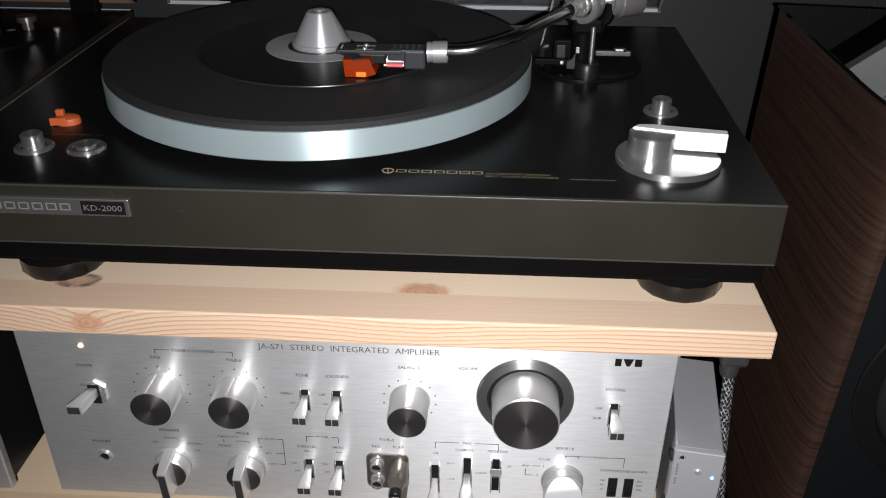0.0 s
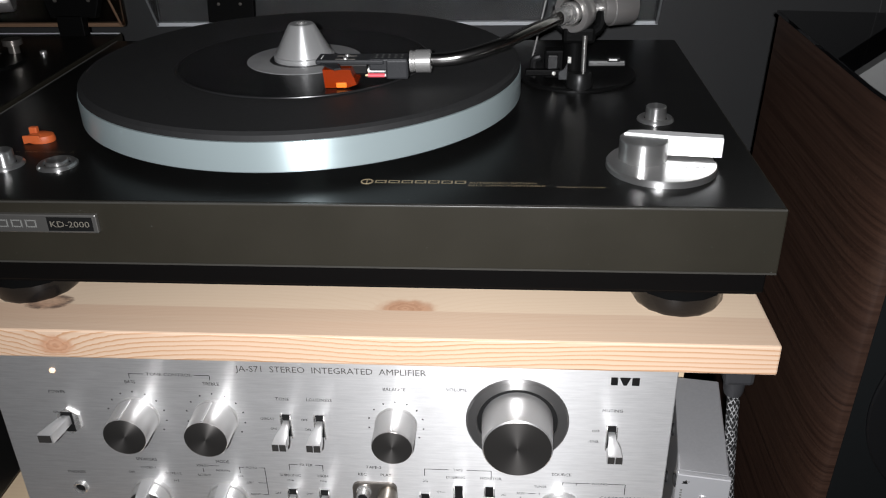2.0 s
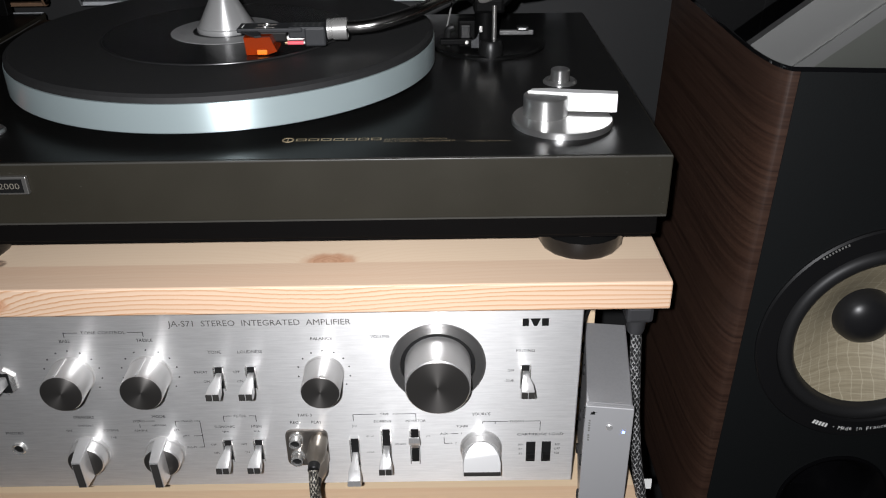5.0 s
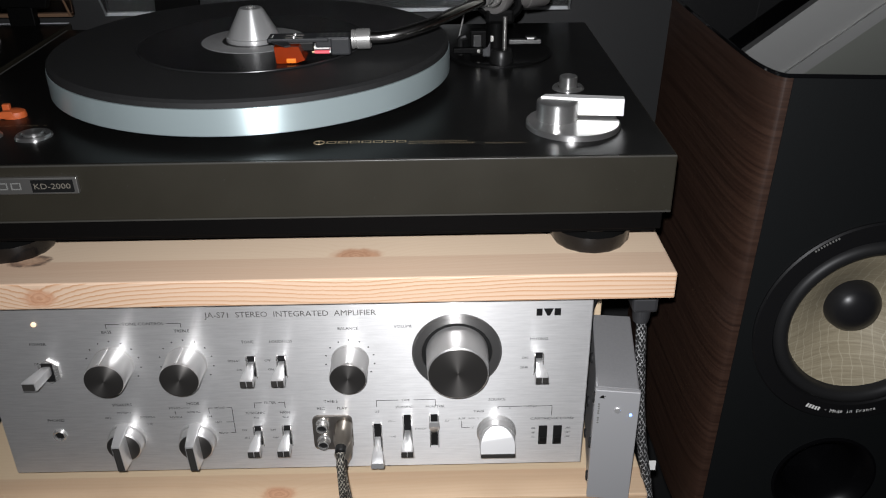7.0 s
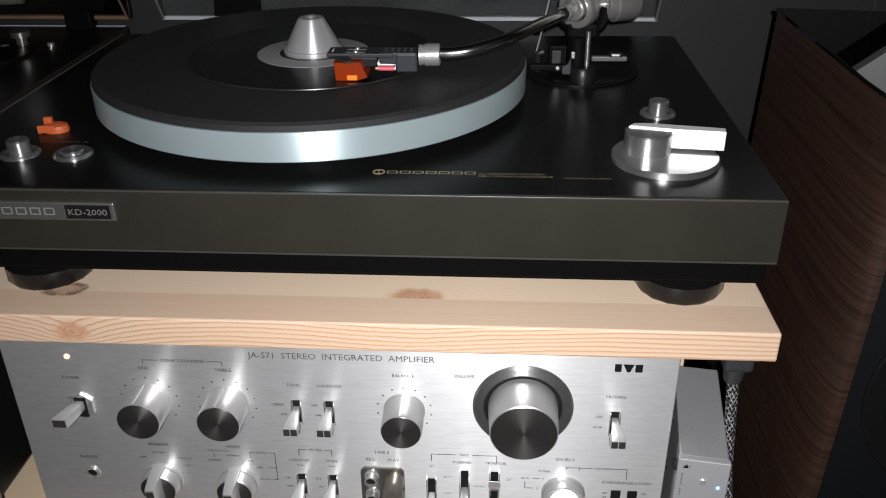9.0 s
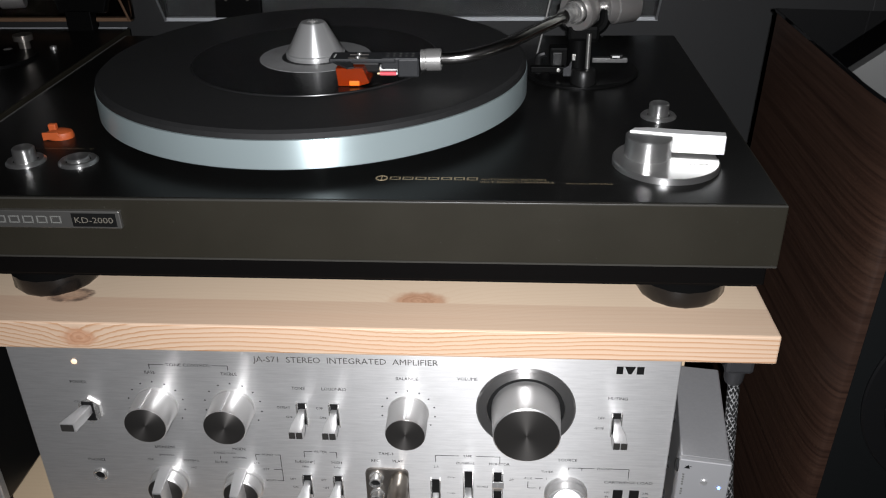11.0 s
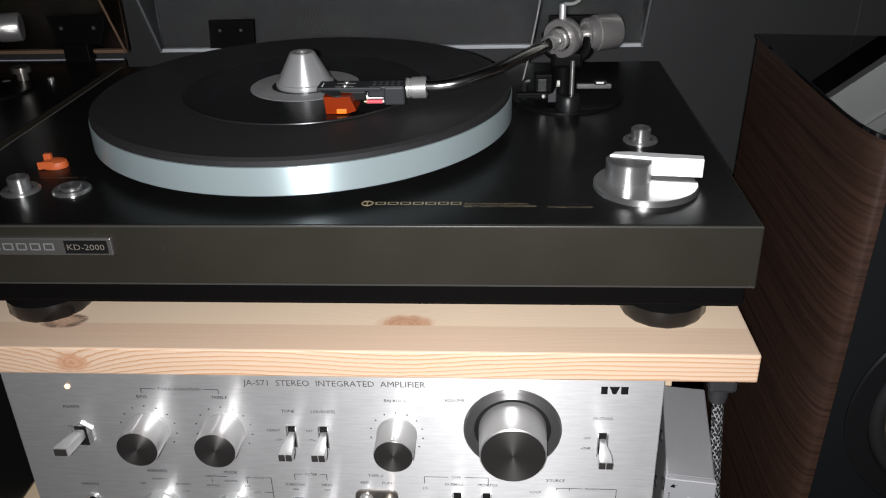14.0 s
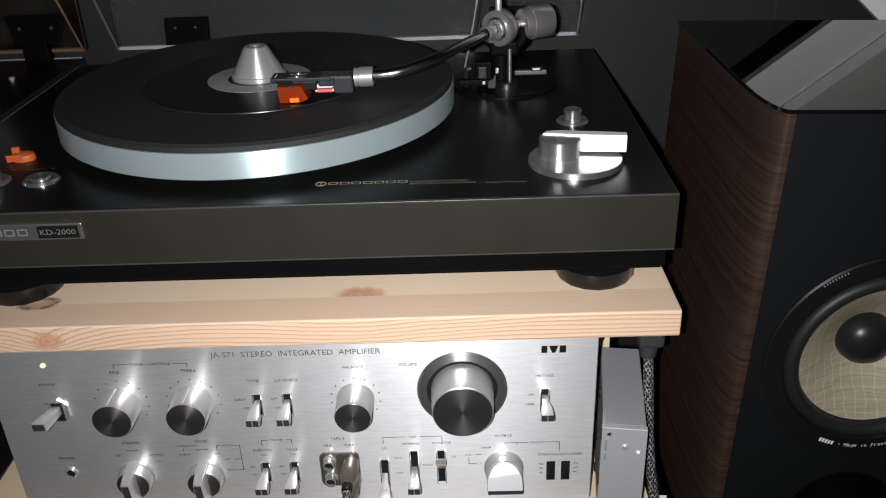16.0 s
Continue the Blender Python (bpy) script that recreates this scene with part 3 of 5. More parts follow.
def amplifier():
    x0, x1, z0, z1 = -0.2245, 0.2172, 0.5505, 0.7065
    amp = thing("stereo_amplifier", "silver brushed-aluminium stereo amplifier with knobs and lever switches", "amplifier", at=(0, 0, 0))
    body = part("case", box(x0 + 0.008, x1 - 0.008, 0.006, 0.36, 0.548, 0.704, 0.002), M_BLACK, amp)
    for fx in (x0 + 0.05, x1 - 0.05):
        for fy in (0.05, 0.31):
            part("foot", lathe([(0.016, 0), (0.017, 0.002), (0.016, 0.0135), (0, 0.0135)], (fx, fy, 0.535)), M_RUBBER, amp)
    plate = part("front_panel", box(x0, x1, 0.0, 0.006, z0, z1, 0.0008), M_PANEL, amp, "brushed aluminium front panel")
    # lamp
    part("power_lamp", lathe([(0.0019, 0), (0.0019, 0.0006), (0.0014, 0.0012), (0, 0.0015)], (-0.180, 0, 0.688), "Y", 20), M_WARMLED, amp, "small lit power lamp")
    # power switch
    sw = part("power_switch", prism([(0.0085 * math.cos(radians(60 * i + 30)), 0.0105 * math.sin(radians(60 * i + 30))) for i in range(6)], (1, 0, 0), (0, 0, 1), (0, -1, 0), (-0.177, 0, 0.648), 0.0025, 0.0006), M_CHROME, amp)
    part("switch_slot", box(-0.1815, -0.1735, -0.0029, -0.002, 0.640, 0.656, 0.0002), M_SLOT, sw)
    bm = bmesh.new()
    rows = []
    for y, w, h, zc in ((-0.0022, 0.0058, 0.0070, 0.650), (-0.010, 0.0078, 0.0076, 0.6495), (-0.0215, 0.0104, 0.0074, 0.649)):
        xc = -0.177 - 0.32 * -y
        rows.append([bm.verts.new((xc + i * w / 2, y, zc + j * h / 2)) for i, j in ((-1, -1), (1, -1), (1, 1), (-1, 1))])
    for p, q in zip(rows, rows[1:]):
        for i in range(4):
            bm.faces.new((p[i], p[(i + 1) % 4], q[(i + 1) % 4], q[i]))
    bm.faces.new(rows[0])
    bm.faces.new(rows[-1][::-1])
    bmesh.ops.recalc_face_normals(bm, faces=bm.faces)
    bmesh.ops.bevel(bm, geom=list(bm.edges), offset=0.0006, segments=2, affect="EDGES", profile=0.5)
    part("lever", bm, M_LEVER, sw)
    part("lever_tip", box(-0.1882, -0.1796, -0.0219, -0.0213, 0.6462, 0.6518, 0.0002), M_LEVERTIP, sw)
    # headphone socket
    so = part("headphone_socket", lathe([(0.0052, 0), (0.0052, 0.0012), (0.0042, 0.002), (0.0034, 0.0016), (0.0032, -0.003)], (-0.183, 0, 0.588), "Y", 32), M_CHROME, amp)
    part("socket_hole", lathe([(0.0033, 0.0004), (0, 0.0004)], (-0.183, 0, 0.588), "Y", 24), M_SLOT, so)
    # round knobs
    dial_knob(amp, -0.130, 0.653, 0.0145, 0.0220, -6)
    dial_knob(amp, -0.077, 0.653, 0.0145, 0.0220, -2)
    dial_knob(amp, 0.0420, 0.6520, 0.0134, 0.0230, 0)
    for x in (-0.130, -0.077):
        dots(amp, x, 0.653, 0.0195, 11, 125)
    dots(amp, 0.042, 0.652, 0.0180, 11, 125)
    ring = part("volume_ring", lathe([(0.0328, 0), (0.0328, 0.0012), (0.0316, 0.0024), (0.0262, 0.0024), (0.0256, 0.0018), (0.0256, 0.0004)], (0.120, 0, 0.658), "Y", 72), M_DARKRING, amp, "dark metal ring round the volume knob")
    part("ring_groove", lathe([(0.0258, 0.0004), (0.0205, 0.0004)], (0.120, 0, 0.658), "Y", 64), M_SLOT, ring)
    k = part("volume_knob", lathe([(0.0226, 0.0), (0.0224, 0.0100), (0.0216, 0.0266), (0.0208, 0.0273)], (0.120, 0, 0.658), "Y", 72), M_KNOB, amp, "large turned aluminium volume knob")
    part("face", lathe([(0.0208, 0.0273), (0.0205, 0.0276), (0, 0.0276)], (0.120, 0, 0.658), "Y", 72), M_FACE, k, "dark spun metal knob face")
    chicken_knob(amp, -0.132, 0.584, -2)
    chicken_knob(amp, -0.078, 0.583, -2)
    # source selector: a wide round-topped grip
    src = part("selector_knob", lathe([(0.0150, 0), (0.0150, 0.003), (0.0138, 0.0036), (0.0138, 0.010), (0, 0.010)], (0.150, 0, 0.584), "Y", 48), M_KNOB, amp)
    out = [(0.0132 * math.cos(radians(a)), 0.0132 * math.sin(radians(a))) for a in range(0, 181, 12)] + [(-0.0132, -0.0080), (0.0132, -0.0080)]
    bm = bmesh.new()
    a = [bm.verts.new((0.150 + p, -0.008, 0.584 + q)) for p, q in out]
    b = [bm.verts.new((0.150 + p, -0.0215 + 0.62 * max(0.0, q + 0.0050), 0.584 + q)) for p, q in out]
    bm.faces.new(a)
    bm.faces.new(b[::-1])
    for i in range(len(a)):
        j = (i + 1) % len(a)
        bm.faces.new((a[i], a[j], b[j], b[i]))
    bmesh.ops.recalc_face_normals(bm, faces=bm.faces)
    bmesh.ops.bevel(bm, geom=[e for e in bm.edges if any(len(f.verts) > 8 for f in e.link_faces)], offset=0.0004, segments=1, affect="EDGES")
    part("grip", bm, M_LEVER, src)
    part("grip_face", box(0.1371, 0.1629, -0.0220, -0.0212, 0.5761, 0.5792, 0.0001), M_LEVERTIP, src)
    # lever switches
    for x, zt in ((-0.030, 0.6575), (-0.008, 0.6575), (0.180, 0.6560), (-0.032, 0.5930), (-0.010, 0.5930)):
        flared_lever(amp, x, zt, zt - 0.018, zt - 0.0065)
    flared_lever(amp, 0.059, 0.5930, 0.568, 0.5790, drop=-0.011, length=0.019, tip=0.0104, end=M_LEVER)
    flared_lever(amp, 0.082, 0.6010, 0.570, 0.5845, drop=-0.003)
    flared_lever(amp, 0.1025, 0.6010, 0.571, 0.5850, drop=0.016, length=0.012, tip=0.0084, end=M_LEVER)
    for x in (0.186, 0.1972):
        s = part("slide_switch", box(x - 0.0033, x + 0.0033, -0.0008, 0.002, 0.570, 0.588, 0.0002), M_SLOT, amp)
        part("slider", box(x - 0.0027, x + 0.0027, -0.0026, -0.0004, 0.5725 if x > 0.19 else 0.573, 0.5785, 0.0004), M_BLACK, s)
    # tape socket plate
    pl = part("socket_plate", prism(round_rect(0.0305, 0.0325, 0.005), (1, 0, 0), (0, 0, 1), (0, -1, 0), (0.0250, 0, 0.586), 0.002, 0.0008), M_DARKCHROME, amp, "smoked chrome plate with phono sockets")
    for z in (0.5955, 0.5795):
        part("phono_socket", lathe([(0.0052, 0.002), (0.0052, 0.003), (0.0043, 0.0034), (0.0043, 0.009), (0.0034, 0.0092), (0.0032, 0.004)], (0.0178, 0, z), "Y", 24), M_CHROME, pl)
        part("socket_hole", lathe([(0.0033, 0.0072), (0, 0.0072)], (0.0178, 0, z), "Y", 20), M_SLOT, pl)
    # printing
    T = lambda s, x, z, h=0.0022, w=None: lettering(s, h * 1.08, onpanel(x, z), M_INK, amp, w, bold=0.0)
    R = lambda *rects: [bars([q], onpanel(0, 0), M_INK, amp, "printed_line") for q in rects]
    t = 0.00045
    lettering("JA-S71  STEREO  INTEGRATED  AMPLIFIER", 0.0046, onpanel(0.002, 0.6925), M_TITLE, amp, 0.1215)
    for q in ((-0.0066, 0, 0.0042, 0.0060), (0.0064, 0, 0.0046, 0.0060)):
        bars([q], onpanel(0.1855, 0.6908), M_INK, amp, "logo_shape")
    bm = bmesh.new()
    bm.faces.new([bm.verts.new(onpanel(0.1855, 0.6908) @ Vector((p, q, 0.0001))) for p, q in ((-0.0036, 0.0030), (-0.0010, -0.0030), (0.0010, -0.0030), (0.0034, 0.0030))])
    part("logo_shape", bm, M_INK, amp, smooth=False)
    T("POWER", -0.181, 0.671)
    T("ON", -0.1855, 0.654, 0.0018)
    T("PHONES", -0.183, 0.602)
    T("TONE CONTROL", -0.103, 0.687, 0.0022, 0.030)
    R((-0.1245, 0.687, 0.010, t), (-0.1295, 0.6853, t, 0.0038), (-0.0815, 0.687, 0.010, t), (-0.0765, 0.6853, t, 0.0038))
    T("BASS", -0.130, 0.6805)
    T("TREBLE", -0.0765, 0.6805)
    T("TONE", -0.031, 0.670)
    T("LOUDNESS", -0.007, 0.670)
    T("DEFEAT", -0.0425, 0.6535, 0.0017)
    T("ON", -0.0395, 0.6455, 0.0017)
    T("OFF", -0.0180, 0.6535, 0.0017)
    T("ON", -0.0165, 0.6455, 0.0017)
    T("BALANCE", 0.042, 0.680)
    T("VOLUME", 0.0815, 0.681)
    T("MUTING", 0.1795, 0.668)
    T("OFF", 0.1700, 0.6515, 0.0018)
    T("-20dB", 0.1690, 0.6430, 0.0018)
    T("SPEAKERS", -0.131, 0.6155)
    T("SYSTEM-1", -0.131, 0.608, 0.0017)
    T("SYSTEM-2", -0.114, 0.6035, 0.0017)
    T("OFF", -0.1435, 0.6035, 0.0017)
    T("1+2", -0.113, 0.597, 0.0017)
    T("MODE", -0.078, 0.6155)
    T("STEREO", -0.0925, 0.6115, 0.0016)
    T("NORMAL", -0.0785, 0.6075, 0.0016)
    T("REVERSE", -0.0925, 0.603, 0.0016)
    T("L+R", -0.0670, 0.603, 0.0016)
    T("MONO", -0.0585, 0.611, 0.0016)
    T("LEFT", -0.0610, 0.5975, 0.0016)
    T("RIGHT", -0.0585, 0.587, 0.0016)
    R((-0.0655, 0.611, 0.0030, t), (-0.0670, 0.6085, t, 0.005), (-0.0515, 0.611, 0.004, t), (-0.0495, 0.599, t, 0.0245), (-0.0525, 0.5975, 0.006, t), (-0.0515, 0.587, 0.004, t), (-0.0845, 0.6115, 0.007, t), (-0.0925, 0.6072, t, 0.003))
    T("FILTER", -0.0205, 0.615, 0.0020)
    R((-0.0295, 0.615, 0.006, t), (-0.0323, 0.6125, t, 0.0055), (-0.0118, 0.615, 0.005, t), (-0.0095, 0.6125, t, 0.0055))
    T("SUBSONIC", -0.0325, 0.6055, 0.0020)
    T("18Hz", -0.0325, 0.601, 0.0015)
    T("HIGH", -0.0100, 0.6055, 0.0020)
    T("7kHz", -0.0100, 0.601, 0.0015)
    for x in (-0.0425, -0.0205):
        T("OFF", x, 0.589, 0.0016)
        T("ON", x + 0.001, 0.5815, 0.0016)
    T("TAPE-3", 0.025, 0.6150, 0.0022)
    T("REC", 0.0172, 0.6085, 0.0022)
    T("PLAY", 0.0332, 0.6085, 0.0022)
    T("TAPE", 0.0815, 0.615, 0.0018)
    R((0.0675, 0.615, 0.0165, t), (0.0593, 0.612, t, 0.006), (0.0955, 0.615, 0.0165, t), (0.1037, 0.612, t, 0.006))
    T("2/3", 0.0595, 0.6045, 0.0018)
    T("DUBBING", 0.0800, 0.6085, 0.0019)
    T("MONITOR", 0.1035, 0.6085, 0.0020)
    T("2/3", 0.1120, 0.5945, 0.0016)
    T("SOURCE", 0.0920, 0.5872, 0.0014)
    T("2/3 >1", 0.0700, 0.5950, 0.0014)
    T("1 >2/3", 0.0700, 0.5800, 0.0014)
    T("SOURCE", 0.150, 0.614, 0.0022)
    T("PHONO", 0.1755, 0.607, 0.0018)
    R((0.1600, 0.607, 0.0180, t), (0.1510, 0.6062, t, 0.002), (0.1600, 0.6060, t, 0.0022), (0.1865, 0.607, 0.0110, t), (0.1920, 0.6025, t, 0.0085))
    T("TUNER", 0.1365, 0.603, 0.0017)
    T("AUX", 0.1235, 0.5965, 0.0017)
    R((0.1310, 0.5965, 0.005, t), (0.1235, 0.5905, t, 0.006), (0.1265, 0.5875, 0.006, t))
    T("1", 0.1360, 0.5965, 0.0017)
    T("2", 0.1320, 0.5875, 0.0017)
    T("CARTRIDGE LOAD", 0.1925, 0.595, 0.0020, 0.0330)
    for i, (a, b) in enumerate((("100", "330"), ("47", "OFF"), ("33", "100"))):
        T(a, 0.1785, 0.5855 - 0.0042 * i, 0.0017)
        T(b, 0.2050, 0.5855 - 0.0042 * i, 0.0017)
    return amp


M_DARKRING = mat("dark_metal_ring", (0.30, 0.295, 0.29), 0.34, 0.85, Anisotropic=0.7, Anisotropic_Rotation=0.25)
tangent(M_DARKRING, "Y")
M_TITLE = mat("title_ink", (0.08, 0.075, 0.07), 0.5)
amplifier()


# cable plugged into the tape socket
def tape_cable():
    c = thing("tape_cable", "braided bronze phono cable plugged into the amplifier", "cable")
    for dz in (0.594, 0.580):
        p = part("plug", lathe([(0.0062, 0.002), (0.0066, 0.004), (0.0066, 0.020), (0.0056, 0.022), (0.0042, 0.028), (0, 0.028)], (0.0338, 0, dz), "Y", 28), M_BRONZE, c, "worn nickel phono plug")
        part("strain_relief", lathe([(0.0042, 0.028), (0.0040, 0.033), (0.0032, 0.034), (0, 0.034)], (0.0338, 0, dz), "Y", 20), M_BLACK, p)
    part("cord", tube([(0.0338, -0.033, 0.594), (0.0345, -0.040, 0.586), (0.0350, -0.043, 0.565), (0.036, -0.043, 0.535), (0.0395, -0.044, 0.48), (0.044, -0.044, 0.42)], 0.0033), M_BRAIDTAN, c)
    part("cord", tube([(0.0338, -0.033, 0.580), (0.0352, -0.038, 0.574), (0.0375, -0.040, 0.556), (0.0405, -0.039, 0.53), (0.047, -0.039, 0.48), (0.056, -0.039, 0.42)], 0.0033), M_BRAIDTAN, c)


tape_cable()


# neighbouring component on the lower board
def neighbour():
    n = thing("hifi_component", "silver-fronted hi-fi component beside the amplifier", "amplifier")
    part("front_panel", box(-0.70, -0.2620, -0.001, 0.006, 0.5500, 0.700, 0.001), M_PANEL, n)
    part("case", box(-0.695, -0.267, 0.006, 0.34, 0.548, 0.698, 0.002), M_BLACK, n)
    for fx in (-0.66, -0.30):
        for fy in (0.05, 0.30):
            part("foot", lathe([(0.016, 0), (0.017, 0.002), (0.016, 0.0135), (0, 0.0135)], (fx, fy, 0.535)), M_RUBBER, n)


neighbour()


# ---- small phono stage standing on its side ----
def phono_stage():
    p = thing("phono_preamp", "small silver-grey metal phono preamplifier box standing on its side", "preamplifier")
    m = Matrix.Translation((0.2193, -0.021, 0.535)) @ Matrix.Rotation(radians(-8.0), 4, "Z") @ Matrix.Diagonal((0.92, 1, 1, 1))
    def put(name, bm, material, par, label=""):
        bm.transform(m)
        return part(name, bm, material, par, label)
    body = put("case", box(0.0006, 0.0340, 0.003, 0.102, 0.0, 0.1024, 0.0012), M_BOX, p)
    front = put("front_panel", box(0, 0.0346, -0.001, 0.003, 0.0, 0.1028, 0.0006), M_BOXFRONT, p)
    put("button", lathe([(0.0024, 0.001), (0.0024, 0.0016), (0.0019, 0.0020), (0, 0.0020)], (0.0180, 0, 0.0860), "Y", 24), M_LEVER, p, "round silver button")
    put("indicator_led", lathe([(0.0011, 0.001), (0.0011, 0.0014), (0, 0.0016)], (0.0285, 0, 0.0825), "Y", 14), M_BLUELED, p, "lit blue indicator")
    for z in (0.012, 0.045, 0.088):
        for y in (0.010, 0.060, 0.088):
            put("rubber_foot", lathe([(0.0042, 0), (0.0042, 0.0012), (0.0034, 0.0020), (0, 0.0020)], (0.0008, y, z), (-1, 0, 0), 16), M_RUBBER, p)
    lm = m @ Matrix.Translation((0, -0.001, 0)) @ PANEL
    bars([(0.0060, 0.0977, 0.0046, 0.0004)], lm, M_INK, p, "logo_shape")
    tri = bmesh.new()
    tri.faces.new([tri.verts.new(lm @ Vector((x, z, 0.0001))) for x, z in ((0.0030, 0.0958), (0.0072, 0.0958), (0.0060, 0.0990))])
    part("logo_shape", tri, M_INK, p, smooth=False)
    bars([(0.0034, 0.0905 - 0.0021 * i, 0.0014, 0.0014) for i in range(9) if i != 5], lm, M_GREYPRINT, p)
    return p


phono_stage()


def power_cable():
    c = thing("power_cable", "black and white braided mains cable hanging beside the rack", "cable")
    part("plug", box(0.2485, 0.2675, 0.012, 0.034, 0.680, 0.694, 0.003), M_GREYPLUG, c, "dark grey cable plug")
    part("collar", lathe([(0.0056, 0), (0.0064, 0.003), (0.0070, 0.012), (0, 0.012)], (0.258, 0.022, 0.668)), M_GREYPLUG, c)
    part("cord", tube([(0.2585, 0.022, 0.670), (0.2600, 0.018, 0.640), (0.2620, 0.012, 0.60), (0.2660, 0.004, 0.56), (0.2740, -0.004, 0.51), (0.279, -0.006, 0.44), (0.281, -0.004, 0.36)], 0.0040), M_BRAID, c)
    part("tag", box(0.2725, 0.2785, 0.004, 0.005, 0.537, 0.546), M_WHITEWIRE, c, "small white cable tag")
    d = thing("signal_cable", "thin black cable behind the phono preamplifier", "cable")
    part("cord", tube([(0.228, 0.075, 0.600), (0.232, 0.080, 0.640), (0.240, 0.072, 0.668), (0.251, 0.050, 0.684), (0.255, 0.020, 0.688)], 0.003), M_BLACK, d)


power_cable()


# ---- turntables ----
PX, PY = -0.0370, 0.174
DECK = 0.811


def ontop(x, y, z=DECK):
    return Matrix.Translation((x, y, z))


def push_button(parent, x, y, raised, name="push_button"):
    b = part(name, lathe([(0.0125, 0), (0.0125, 0.0012), (0.0112, 0.0026), (0.0085, 0.0026), (0.0078, 0.0012)], (x, y, DECK), "Z", 40), M_DIAL, parent, "ringed silver push button")
    h = 0.0105 if raised else 0.0040
    part("cap", lathe([(0.0070, 0.0005), (0.0070, h - 0.0008), (0.0062, h), (0.0030, h - 0.0004), (0, h - 0.0004)], (x, y, DECK), "Z", 36), M_DIAL, b)
    return b


def plinth(parent, x0, x1, y0, y1):
    body = part("plinth", box(x0, x1, y0, y1, 0.7715, DECK, 0.0009), M_PLINTH, parent, "dark brown-black vinyl-wrapped plinth")
    part("deck", box(x0 + 0.0015, x1 - 0.0015, y0 + 0.0022, y1 - 0.001, DECK - 0.002, DECK + 0.0003), M_DECK, parent, "satin black top deck", smooth=False)
    # thin paler strip draws the highlight of the front top edge
    part("edge_strip", box(x0 + 0.0006, x1 - 0.0006, y0 - 0.0003, y0 + 0.0012, DECK - 0.0010, DECK + 0.0002, 0.0003), M_EDGE, parent, "front edge strip, coloured paler as its highlight")
    # the left edge's highlight, painted as a pale strip
    part("edge_strip", box(x0 - 0.0003, x0 + 0.0012, y0 + 0.0016, y1 - 0.001, DECK - 0.0010, DECK + 0.0004, 0.0003), M_SIDEEDGE, parent, "side edge strip, coloured pale as if catching light")
    part("seam_strip", box(x0 + 0.0006, x1 - 0.0006, y0 - 0.0002, y0 + 0.001, 0.7710, 0.7722), M_EDGE, parent)
    part("base", box(x0 + 0.004, x1 - 0.004, y0 + 0.005, y1 - 0.004, 0.7560, 0.7715, 0.001), M_UNDER, parent)
    part("base_lip", box(x0 + 0.0065, x1 - 0.0065, y0 + 0.009, y1 - 0.008, 0.7530, 0.7562), M_UNDER, parent)
    for fx in (x0 + 0.0655, x1 - 0.0450):
        for fy in (y0 + 0.0415, y1 - 0.05):
            part("foot", lathe([(0.0265, 0), (0.0284, 0.003), (0.0284, 0.012), (0.0230, 0.0150), (0.0230, 0.022), (0, 0.022)], (fx, fy, 0.7325), "Z", 16), M_FOOT, parent, "round black rubber foot")


def dust_cover(parent, x0, x1, edge, cheek, sheet, hinges=True):
    """Clear lid standing open: an upright rear sheet, wedge-shaped cheeks and bright cut edges."""
    y, z0, z1 = 0.388, 0.8195, 1.16
    lid = part("dust_cover", box(x0, x1, y, y + 0.003, z0, z1, 0.0008), sheet, parent, "clear acrylic dust cover standing open")
    for x in (x0, x1 - 0.003):
        part("cheek", prism([(y, z0), (y - 0.006, z0), (y - 0.052, z0 + 0.075), (y - 0.052, z1), (y, z1)], (0, 1, 0), (0, 0, 1), (1, 0, 0), (x, 0, 0), 0.003), sheet, lid, smooth=False)
        part("cheek_edge", tube([(x + 0.0015, y - 0.006, z0), (x + 0.0015, y - 0.052, z0 + 0.075), (x + 0.0015, y - 0.052, z1)], 0.0011, 6, curved=False), cheek, lid)
        part("cheek_edge", tube([(x + 0.0015, y - 0.001, z0), (x + 0.0015, y - 0.001, z1)], 0.0009, 6, curved=False), cheek, lid)
    part("bottom_edge", box(x0, x1, y - 0.006, y, z0 - 0.0012, z0 + 0.0024, 0.0005), edge, lid, "bright cut edge of the lid")
    for c in ((x0 + x1) / 2 - 0.1635, (x0 + x1) / 2 + 0.1690) if hinges else ():
        h = part("hinge", prism([(-0.0225, 0.0), (0.0225, 0.0), (0.0245, 0.027), (-0.0205, 0.027)], (1, 0, 0), (0, 0, 1), (0, -1, 0), (c, y - 0.0065, 0.8235), 0.006, 0.001), M_HINGE, parent, "black lid hinge")
        part("hinge_leg", box(c - 0.012, c + 0.012, y - 0.012, y + 0.002, DECK, 0.828, 0.001), M_HINGE, h)
        for dx in (-0.010, 0.011):
            part("screw", lathe([(0.0016, 0), (0.0014, 0.0008), (0, 0.001)], (c + dx, y - 0.0125, 0.841), "Y", 12), M_DARKCHROME, h)


